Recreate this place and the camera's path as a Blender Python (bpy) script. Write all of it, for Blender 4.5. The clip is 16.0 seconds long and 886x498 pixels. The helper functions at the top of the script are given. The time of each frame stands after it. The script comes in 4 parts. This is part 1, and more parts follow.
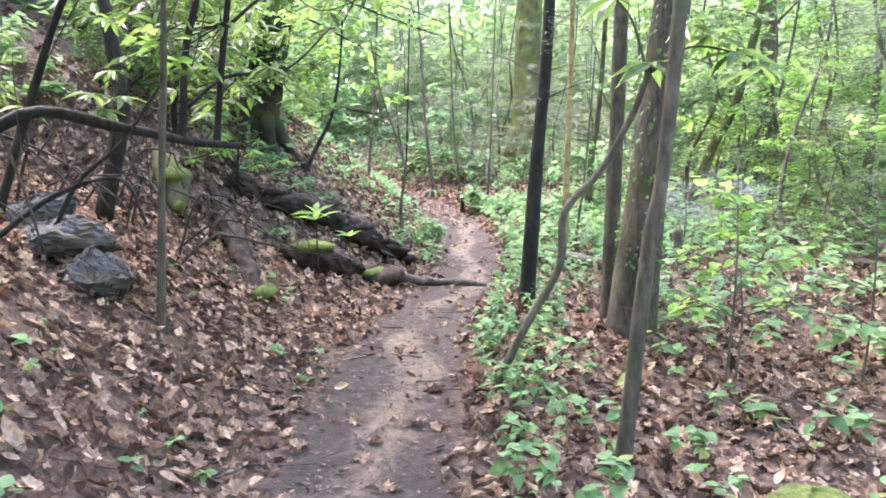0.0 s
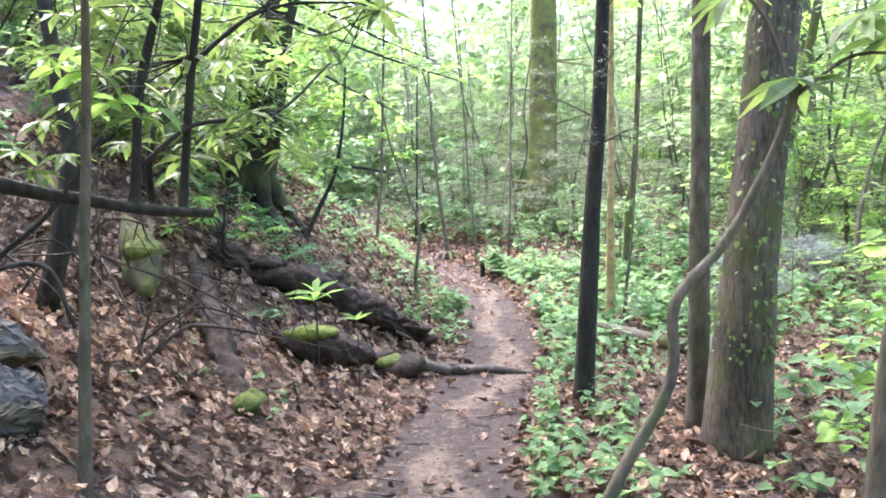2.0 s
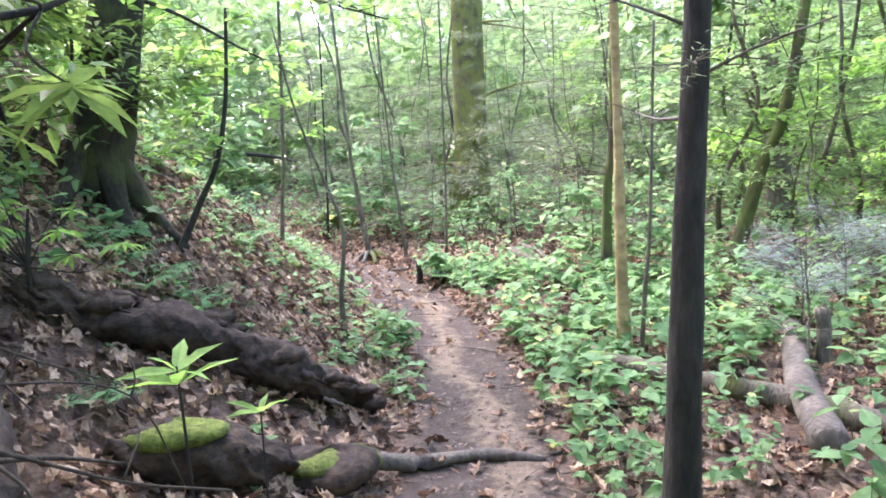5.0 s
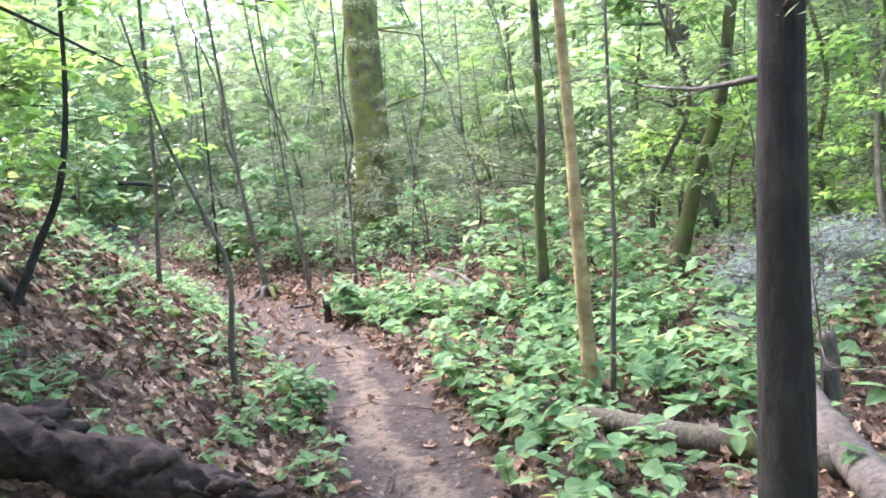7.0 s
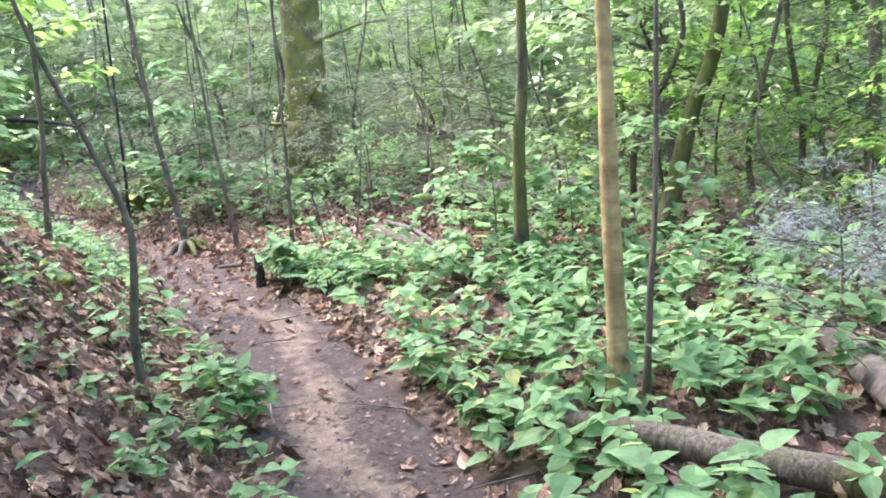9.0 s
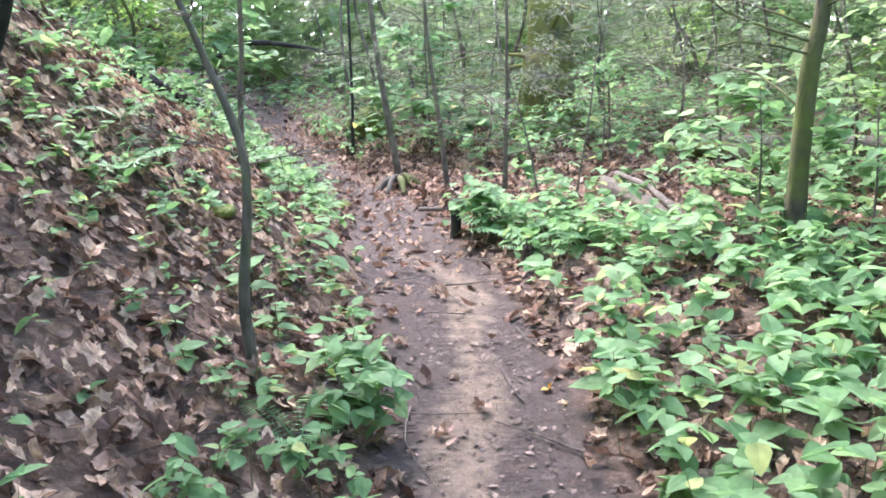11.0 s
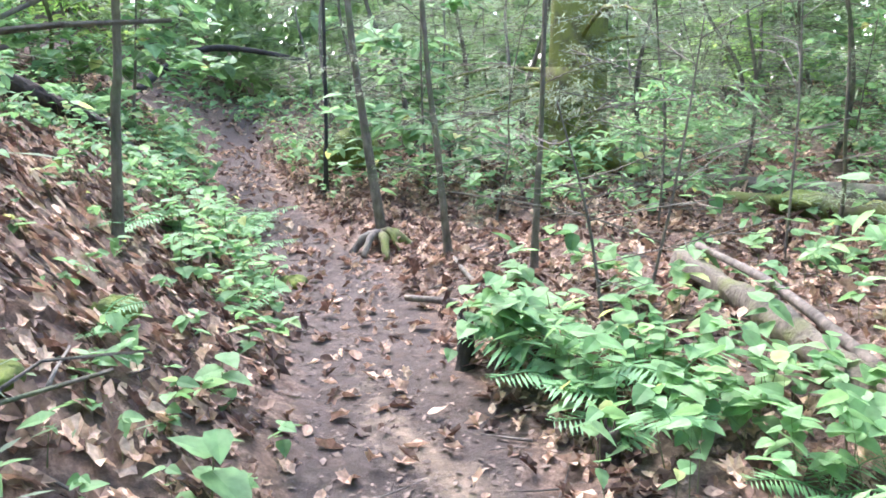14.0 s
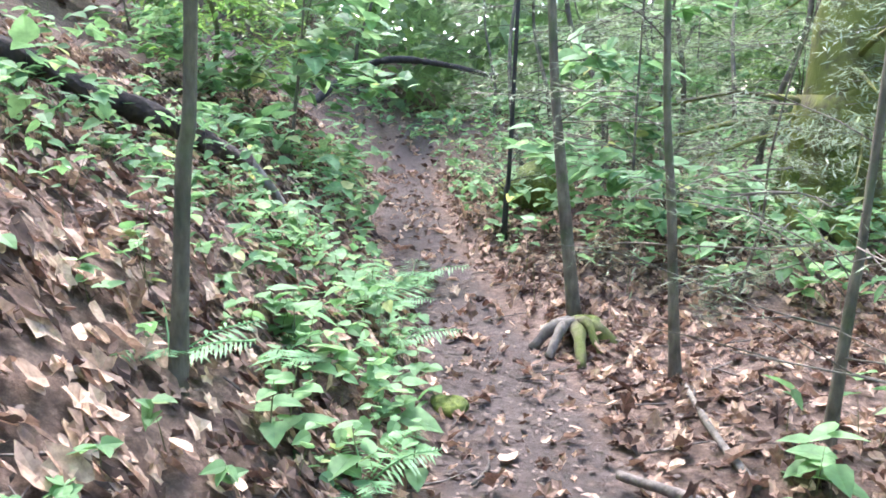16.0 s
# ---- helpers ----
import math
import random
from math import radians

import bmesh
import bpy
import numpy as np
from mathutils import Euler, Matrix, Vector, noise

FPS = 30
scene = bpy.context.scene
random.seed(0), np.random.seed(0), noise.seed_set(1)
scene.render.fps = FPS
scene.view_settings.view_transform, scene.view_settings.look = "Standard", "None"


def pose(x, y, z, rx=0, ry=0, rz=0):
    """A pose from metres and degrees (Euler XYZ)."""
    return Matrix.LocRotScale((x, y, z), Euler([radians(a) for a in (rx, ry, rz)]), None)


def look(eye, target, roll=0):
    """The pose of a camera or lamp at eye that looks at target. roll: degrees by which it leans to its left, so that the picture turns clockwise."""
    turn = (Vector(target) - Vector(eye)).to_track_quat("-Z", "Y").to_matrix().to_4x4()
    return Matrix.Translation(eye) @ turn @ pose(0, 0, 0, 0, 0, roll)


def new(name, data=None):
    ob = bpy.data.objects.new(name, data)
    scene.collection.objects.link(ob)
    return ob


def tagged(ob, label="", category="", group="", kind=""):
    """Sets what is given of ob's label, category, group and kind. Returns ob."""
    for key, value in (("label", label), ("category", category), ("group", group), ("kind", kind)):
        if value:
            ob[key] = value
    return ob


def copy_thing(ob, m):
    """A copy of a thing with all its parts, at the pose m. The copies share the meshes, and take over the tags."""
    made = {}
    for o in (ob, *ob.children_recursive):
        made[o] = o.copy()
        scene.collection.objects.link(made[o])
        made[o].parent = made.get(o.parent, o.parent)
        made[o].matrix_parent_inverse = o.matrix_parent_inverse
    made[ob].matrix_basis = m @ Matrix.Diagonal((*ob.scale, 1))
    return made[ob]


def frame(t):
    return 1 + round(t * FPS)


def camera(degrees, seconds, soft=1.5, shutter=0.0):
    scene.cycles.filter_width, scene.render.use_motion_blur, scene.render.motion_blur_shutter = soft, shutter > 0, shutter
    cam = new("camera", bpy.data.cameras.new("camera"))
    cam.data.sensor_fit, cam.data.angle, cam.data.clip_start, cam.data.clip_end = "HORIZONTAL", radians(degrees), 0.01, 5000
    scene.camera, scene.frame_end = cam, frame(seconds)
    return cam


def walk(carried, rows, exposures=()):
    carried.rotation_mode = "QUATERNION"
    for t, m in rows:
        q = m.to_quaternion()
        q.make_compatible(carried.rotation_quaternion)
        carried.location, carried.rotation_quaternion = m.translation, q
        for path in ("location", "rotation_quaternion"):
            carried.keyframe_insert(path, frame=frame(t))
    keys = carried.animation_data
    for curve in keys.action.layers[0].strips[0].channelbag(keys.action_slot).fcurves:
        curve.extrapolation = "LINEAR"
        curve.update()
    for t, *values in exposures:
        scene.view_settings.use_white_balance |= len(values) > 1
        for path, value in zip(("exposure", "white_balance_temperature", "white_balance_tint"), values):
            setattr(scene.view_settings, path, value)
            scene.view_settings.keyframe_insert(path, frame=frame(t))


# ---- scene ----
cam = camera(61.0, 16.0, soft=1.75)
EXPO, SKY, SUN, KELVIN = 3.3, 0.15, 1.0, 5800.0
SUN_TURN = -30.0
PATH = [
    (0, (0.072, 0.041, 1.559), (0.083, 2.018, 1.257), 0.1),
    (0.5, (0.037, 0.436, 1.556), (0.074, 2.424, 1.339), -0.3),
    (1, (-0.01, 0.79, 1.537), (-0.001, 2.783, 1.379), -1.2),
    (1.5, (-0.111, 1.138, 1.537), (-0.117, 3.134, 1.401), -1.5),
    (2, (-0.101, 1.504, 1.568), (-0.107, 3.498, 1.413), -1.4),
    (2.5, (-0.126, 1.797, 1.562), (-0.106, 3.788, 1.372), -1.4),
    (3, (-0.189, 2.202, 1.589), (-0.064, 4.186, 1.367), -1.7),
    (3.2, (-0.21, 2.351, 1.6), (-0.074, 4.336, 1.394), -1.5),
    (5.3, (-0.418, 4.412, 1.537), (-0.132, 6.382, 1.335), -4.3),
    (5.5, (-0.454, 4.564, 1.524), (-0.121, 6.527, 1.327), -4.4),
    (6, (-0.486, 4.847, 1.523), (-0.021, 6.787, 1.382), -4.3),
    (6.5, (-0.343, 5.164, 1.558), (0.173, 7.091, 1.422), -4.9),
    (7, (-0.292, 5.423, 1.545), (0.212, 7.35, 1.371), -6.3),
    (7.5, (-0.318, 5.716, 1.533), (0.298, 7.608, 1.324), -6.5),
    (8, (-0.256, 6.025, 1.464), (0.379, 7.897, 1.158), -5.9),
    (8.5, (-0.194, 6.465, 1.441), (0.463, 8.314, 1.056), -4.8),
    (9, (-0.229, 6.722, 1.481), (0.441, 8.578, 1.156), -5.2),
    (9.5, (-0.049, 7.0, 1.464), (0.446, 8.905, 1.108), -5.9),
    (10, (0.111, 7.255, 1.476), (0.373, 9.19, 1.043), -6.3),
    (10.2, (0.144, 7.392, 1.448), (0.355, 9.332, 1.007), -5.5),
    (12.3, (0.458, 8.803, 1.329), (0.332, 10.758, 0.925), -1.2),
    (12.5, (0.429, 8.98, 1.359), (0.328, 10.937, 0.96), -1.3),
    (13, (0.462, 9.557, 1.341), (0.442, 11.499, 0.863), -0.3),
    (13.5, (0.333, 9.972, 1.399), (0.412, 11.921, 0.957), -0.2),
    (14, (0.305, 10.417, 1.432), (0.363, 12.377, 1.036), -1.3),
    (14.5, (0.327, 10.836, 1.483), (0.27, 12.804, 1.131), -1.6),
    (15, (0.229, 11.253, 1.525), (0.088, 13.216, 1.169), 0.3),
    (15.5, (0.123, 11.707, 1.566), (-0.173, 13.651, 1.202), 1.5),
    (16, (0.067, 12.155, 1.627), (-0.327, 14.08, 1.255), 0.5),
]
walk(cam, [(t, look(eye, target, roll)) for t, eye, target, roll in PATH], exposures=((0.0, EXPO + 0.15, KELVIN + 300, 26.0), (3.0, EXPO + 0.12, KELVIN + 300, 26.0), (5.5, EXPO - 0.05, KELVIN + 250, 26.0), (9.5, EXPO - 0.1, KELVIN + 200, 26.0), (13.0, EXPO, KELVIN, 22.0), (16.0, EXPO + 0.05, KELVIN, 20.0)))

# ---- sky and sun ----
world = bpy.data.worlds.new("forest_sky")
scene.world = world
world.use_nodes = True
wn = world.node_tree
sky = wn.nodes.new("ShaderNodeTexSky")
sky.sky_type, sky.sun_disc = "NISHITA", False
sky.sun_elevation, sky.sun_rotation = radians(58), radians(SUN_TURN)
sky.air_density, sky.dust_density, sky.ozone_density = 1.0, 3.0, 1.0
wn.nodes["Background"].inputs["Strength"].default_value = SKY
wn.links.new(sky.outputs[0], wn.nodes["Background"].inputs[0])
sun_data = bpy.data.lights.new("sun", "SUN")
sun_data.energy, sun_data.angle, sun_data.color = SUN, radians(28), (1.0, 0.96, 0.88)
sun = new("sun", sun_data)
sun.matrix_world = look((0, 0, 40), (0 - math.sin(radians(SUN_TURN)) * math.cos(radians(58)) * 10, -math.cos(radians(SUN_TURN)) * math.cos(radians(58)) * 10, 40 - math.sin(radians(58)) * 10))


# ---- materials ----
def nodes_of(name):
    m = bpy.data.materials.new(name)
    m.use_nodes = True
    return m, m.node_tree, m.node_tree.nodes["Principled BSDF"]


def noise_ramp(nt, scale, stops, coords="Object", detail=6.0, stretch=None, rough=0.6):
    tc = nt.nodes.new("ShaderNodeTexCoord")
    src = tc.outputs[coords]
    if stretch:
        mp = nt.nodes.new("ShaderNodeMapping")
        mp.inputs["Scale"].default_value = stretch
        nt.links.new(src, mp.inputs[0])
        src = mp.outputs[0]
    n = nt.nodes.new("ShaderNodeTexNoise")
    n.inputs["Scale"].default_value, n.inputs["Detail"].default_value, n.inputs["Roughness"].default_value = scale, detail, rough
    nt.links.new(src, n.inputs["Vector"])
    r = nt.nodes.new("ShaderNodeValToRGB")
    el = r.color_ramp.elements
    el[0].position, el[0].color = stops[0][0], (*stops[0][1], 1)
    el[1].position, el[1].color = stops[-1][0], (*stops[-1][1], 1)
    for p, c in stops[1:-1]:
        e = el.new(p)
        e.color = (*c, 1)
    nt.links.new(n.outputs["Fac"], r.inputs[0])
    return n, r


def mixed(nt, fac, a, b, mode="MIX"):
    mx = nt.nodes.new("ShaderNodeMix")
    mx.data_type, mx.blend_type = "RGBA", mode
    for sock, v in ((mx.inputs[0], fac), (mx.inputs[6], a), (mx.inputs[7], b)):
        if isinstance(v, bpy.types.NodeSocket):
            nt.links.new(v, sock)
        else:
            sock.default_value = v if isinstance(v, float) else (*v, 1)
    return mx.outputs[2]


def bumped(nt, bsdf, height, strength=0.5, dist=0.02):
    b = nt.nodes.new("ShaderNodeBump")
    b.inputs["Strength"].default_value, b.inputs["Distance"].default_value = strength, dist
    nt.links.new(height, b.inputs["Height"])
    nt.links.new(b.outputs[0], bsdf.inputs["Normal"])


def bark(name, dark, light, moss=None, scale=13.0, amount=(0.5, 0.62), grain=(1.8, 1.8, 0.6)):
    m, nt, b = nodes_of(name)
    n, r = noise_ramp(nt, scale, [(0.3, dark), (0.72, light)], stretch=grain, detail=10)
    col = r.outputs[0]
    n3, r3 = noise_ramp(nt, 2.3, [(0.35, (0.55, 0.55, 0.55)), (0.65, (1.25, 1.25, 1.25))], detail=4)
    col = mixed(nt, 1.0, col, r3.outputs[0], "MULTIPLY")
    if moss:
        n2, r2 = noise_ramp(nt, 4.0, [(amount[0], (0, 0, 0)), (amount[1], (1, 1, 1))], detail=8)
        col = mixed(nt, r2.outputs[0], col, moss)
    nt.links.new(col, b.inputs["Base Color"])
    b.inputs["Roughness"].default_value = 0.9
    bumped(nt, b, n.outputs["Fac"], 0.9, 0.022)
    return m


def leaf_mat(name, low, high, glow=0.45, rough=0.5, dry=False, tinge=None):
    """A leaf: gloss and diffuse on top, light passing through from behind."""
    m, nt, b = nodes_of(name)
    geo = nt.nodes.new("ShaderNodeNewGeometry")
    r = nt.nodes.new("ShaderNodeValToRGB")
    el = r.color_ramp.elements
    el[0].color, el[1].color = (*low, 1), (*high, 1)
    if dry:
        for p, c in ((0.25, (0.11, 0.07, 0.05)), (0.5, (0.23, 0.155, 0.11)), (0.78, (0.44, 0.32, 0.235))):
            e = el.new(p)
            e.color = (*c, 1)
    if tinge:
        e = el.new(0.95)
        e.color = (*high, 1)
        el[len(el) - 1].color = (*tinge, 1)
    nt.links.new(geo.outputs["Random Per Island"], r.inputs[0])
    n, r2 = noise_ramp(nt, 34.0 if dry else 14.0, [(0.3, (0.45, 0.42, 0.4) if dry else (0.7, 0.7, 0.7)), (0.7, (1.35, 1.3, 1.25) if dry else (1.2, 1.2, 1.2))], detail=6 if dry else 3)
    col = mixed(nt, 1.0, r.outputs[0], r2.outputs[0], "MULTIPLY")
    nt.links.new(col, b.inputs["Base Color"])
    b.inputs["Roughness"].default_value = rough
    b.inputs["Specular IOR Level"].default_value = 0.28
    if glow:
        tr = nt.nodes.new("ShaderNodeBsdfTranslucent")
        hs = nt.nodes.new("ShaderNodeHueSaturation")
        hs.inputs["Hue"].default_value, hs.inputs["Saturation"].default_value, hs.inputs["Value"].default_value = 0.485, 1.05, 1.7
        nt.links.new(col, hs.inputs["Color"])
        nt.links.new(hs.outputs[0], tr.inputs[0])
        mx = nt.nodes.new("ShaderNodeMixShader")
        mx.inputs[0].default_value = glow
        nt.links.new(b.outputs[0], mx.inputs[1])
        nt.links.new(tr.outputs[0], mx.inputs[2])
        nt.links.new(mx.outputs[0], nt.nodes["Material Output"].inputs[0])
    return m


def ground_mat():
    m, nt, b = nodes_of("forest_soil")
    _, litter = noise_ramp(nt, 16.0, [(0.3, (0.035, 0.022, 0.015)), (0.5, (0.13, 0.085, 0.06)), (0.68, (0.34, 0.24, 0.18))], detail=10, rough=0.8)
    _, dirt = noise_ramp(nt, 9.0, [(0.32, (0.028, 0.02, 0.017)), (0.5, (0.074, 0.055, 0.046)), (0.7, (0.14, 0.107, 0.088))], detail=14, rough=0.78)
    grain, sand = noise_ramp(nt, 11.0, [(0.32, (0.125, 0.09, 0.064)), (0.68, (0.32, 0.24, 0.17))], detail=14, rough=0.75)
    worn = nt.nodes.new("ShaderNodeAttribute")
    worn.attribute_name = "worn"
    pale = nt.nodes.new("ShaderNodeAttribute")
    pale.attribute_name = "pale"
    edge, cut = noise_ramp(nt, 9.0, [(0.0, (0, 0, 0)), (1.0, (1, 1, 1))], detail=8)

    def ragged(att, lo, hi):
        add = nt.nodes.new("ShaderNodeMath")
        add.operation = "ADD"
        nt.links.new(att.outputs["Fac"], add.inputs[0])
        nt.links.new(edge.outputs["Fac"], add.inputs[1])
        mr = nt.nodes.new("ShaderNodeMapRange")
        mr.inputs[1].default_value, mr.inputs[2].default_value = lo, hi
        nt.links.new(add.outputs[0], mr.inputs[0])
        return mr.outputs[0]
    col = mixed(nt, ragged(worn, 0.8, 1.1), litter.outputs[0], dirt.outputs[0])
    col = mixed(nt, ragged(pale, 0.76, 1.08), col, sand.outputs[0])
    nt.links.new(col, b.inputs["Base Color"])
    b.inputs["Roughness"].default_value = 0.95
    bumped(nt, b, grain.outputs["Fac"], 1.0, 0.06)
    return m


SOIL = ground_mat()
DEAD = leaf_mat("dead_leaf", (0.04, 0.024, 0.018), (0.56, 0.43, 0.31), glow=0.12, rough=0.7, dry=True)
CRUMB = leaf_mat("crumbs", (0.03, 0.022, 0.018), (0.22, 0.165, 0.13), glow=0.0, rough=0.8)
BED = leaf_mat("herb_leaf", (0.085, 0.185, 0.07), (0.22, 0.365, 0.165), glow=0.42, rough=0.6, tinge=(0.38, 0.40, 0.14))
RHODO = leaf_mat("rhododendron_leaf", (0.07, 0.13, 0.04), (0.18, 0.28, 0.08), glow=0.45, rough=0.35)
LIGHT = leaf_mat("bright_leaf", (0.15, 0.31, 0.07), (0.30, 0.48, 0.14), glow=0.55)
FAR = leaf_mat("woodland_leaf", (0.11, 0.19, 0.075), (0.27, 0.39, 0.18), glow=0.55)
NEEDLE = leaf_mat("hemlock_needle", (0.13, 0.175, 0.10), (0.24, 0.30, 0.18), glow=0.45)
BLUE = leaf_mat("grey_blue_needle", (0.13, 0.17, 0.16), (0.26, 0.31, 0.31), glow=0.25)
FERN = leaf_mat("fern_leaf", (0.12, 0.25, 0.11), (0.20, 0.38, 0.17), glow=0.4)
MOSS = bark("moss", (0.05, 0.075, 0.012), (0.19, 0.23, 0.04), scale=30, grain=(1, 1, 1))
BARK = bark("grey_brown_bark", (0.06, 0.05, 0.036), (0.21, 0.18, 0.135), (0.09, 0.12, 0.05), amount=(0.5, 0.7))
DARK = bark("dark_bark", (0.012, 0.011, 0.009), (0.05, 0.045, 0.037))
BROWN = bark("brown_stem_bark", (0.03, 0.023, 0.017), (0.11, 0.085, 0.065))
YELLOW = bark("yellow_birch_bark", (0.26, 0.185, 0.075), (0.56, 0.43, 0.20), scale=9, grain=(1.0, 1.0, 1.6))
MOSSY = bark("mossy_bark", (0.045, 0.038, 0.022), (0.12, 0.10, 0.06), (0.10, 0.12, 0.025), amount=(0.4, 0.58))
DEEPMOSS = bark("thick_moss_bark", (0.06, 0.05, 0.03), (0.16, 0.13, 0.08), (0.17, 0.18, 0.035), amount=(0.34, 0.56), scale=16)
# Slope tree's bark and moss, coloured darker to stand for the thicket's shade.
SHADED = bark("shade_darkened_bark", (0.018, 0.016, 0.011), (0.065, 0.055, 0.038), (0.06, 0.075, 0.018), amount=(0.48, 0.66), scale=16)
RIDGED = bark("lichen_speckled_bark", (0.04, 0.033, 0.024), (0.19, 0.16, 0.12), (0.095, 0.105, 0.035), amount=(0.5, 0.66), scale=22, grain=(2.2, 2.2, 0.5))
ROT = bark("rotten_wood", (0.008, 0.006, 0.005), (0.085, 0.055, 0.04), scale=17, grain=(1, 1, 1.3))
GREYWOOD = bark("weathered_wood", (0.06, 0.05, 0.042), (0.20, 0.165, 0.135))
TWIG = bark("bare_twig", (0.09, 0.075, 0.06), (0.24, 0.21, 0.17))
STONE = bark("grey_stone", (0.035, 0.036, 0.038), (0.13, 0.13, 0.135), (0.10, 0.085, 0.06), scale=6, amount=(0.52, 0.6), grain=(1, 1, 2))
STEM = leaf_mat("herb_stem", (0.10, 0.12, 0.05), (0.18, 0.17, 0.08), glow=0)

# ---- lie of the land ----
TRAIL_Y = (-6, 2, 4.6, 6.3, 7.6, 9, 10, 11, 12, 13, 14, 15.5, 16.4, 17.3, 18.3, 20, 23, 30)
TRAIL_X = (-.5, -.35, -.25, -.1, .2, .42, .5, .5, .4, .25, .05, -.25, -.5, -.85, -1.3, -1.9, -2.7, -4)
TRAIL_Z = (-.1, 0, 0, -.06, -.08, -.08, -.05, 0, .06, .12, .15, .17, .17, .2, .28, .45, .75, 1.5)


def wave(x, y, s):
    """Smooth ups and downs of about -1 to 1, s: how many to a metre."""
    return (np.sin(x * s * 2.1 + 1.3 * np.sin(y * s * 1.7 + 0.4)) + np.sin(y * s * 2.6 + 1.7 * np.sin(x * s * 1.3 + 2.0)) + np.sin((x + y) * s * 3.9 + 1.1)) / 3


def ground(x, y, rough=True):
    x, y = np.asarray(x, float), np.asarray(y, float)
    tx, tz = np.interp(y, TRAIL_Y, TRAIL_X), np.interp(y, TRAIL_Y, TRAIL_Z)
    d = tx - x
    e = np.maximum(0, d - np.interp(y, (11, 13), (0.55, 0.3)))
    left = 0.62 * e * e / (e + 0.55) * np.interp(y, (4, 6, 7.8, 9.2, 11.3, 13.3, 19), (0.9, 0.75, 0.6, 1.0, 1.0, 1.5, 1.5))
    crest = np.interp(y, (12.8, 14.6), (9.0, 0.85))
    left = np.where(left > crest, crest + (left - crest) * 0.62, left)
    left = np.where(left > 3, 3 + (left - 3) * 0.6, left)
    left = np.where(left > 14, 14 + (left - 14) * 0.15, left)
    f = np.maximum(0, -d - 0.5)
    right = 0.06 * (1 - np.exp(-f * 3)) - 0.10 * np.exp(-((y - 4) / 2.5) ** 2) * np.minimum(f, 4)
    h = tz + left + right
    if rough:
        off = np.clip((np.abs(d) - 0.3) / 0.5, 0, 1)
        h = h + off * (0.035 * wave(x, y, 1.1) + 0.018 * wave(y, x, 4.0)) + 0.008 * wave(x, y, 6.5) - 0.03 * (1 - off)
    return h


def gz(x, y):
    return float(ground(x, y))


def from_trail(x, y):
    return np.asarray(x) - np.interp(y, TRAIL_Y, TRAIL_X)


# ---- mesh tools ----
rng = np.random.default_rng(5)


def mesh_ob(name, verts, faces, mat, smooth=True):
    me = bpy.data.meshes.new(name)
    me.from_pydata(np.asarray(verts).tolist(), [], faces.tolist() if isinstance(faces, np.ndarray) else faces)
    me.polygons.foreach_set("use_smooth", [smooth] * len(me.polygons))
    for m in (mat if isinstance(mat, (list, tuple)) else (mat,)):
        me.materials.append(m)
    me.update()
    return new(name, me)


def part(name, vf, mat, parent, label="", smooth=True):
    ob = mesh_ob(name, vf[0], vf[1], mat, smooth)
    ob.parent = parent
    return tagged(ob, label)


def base(name, x, y, z, label, category, group="", kind=""):
    e = new(name)
    e.location = (x, y, z)
    e.empty_display_size = 0.2
    return tagged(e, label, category, group, kind)


def join(*pieces):
    vs, fs, k = [], [], 0
    for v, f in pieces:
        vs.append(np.asarray(v, float).reshape(-1, 3))
        fs += [[i + k for i in q] for q in (f.tolist() if isinstance(f, np.ndarray) else f)]
        k += len(vs[-1])
    return np.concatenate(vs), fs


def smooth_path(pts, per=4):
    p = [np.array(q, float) for q in pts]
    if len(p) < 3:
        return [p[0] + (p[-1] - p[0]) * k / per for k in range(per + 1)]
    ext = [2 * p[0] - p[1]] + p + [2 * p[-1] - p[-2]]
    out = []
    for i in range(1, len(ext) - 2):
        a, b, c, d = ext[i - 1:i + 3]
        for k in range(per):
            t = k / per
            out.append(0.5 * (2 * b + (c - a) * t + (2 * a - 5 * b + 4 * c - d) * t * t + (3 * b - a - 3 * c + d) * t ** 3))
    return out + [p[-1]]


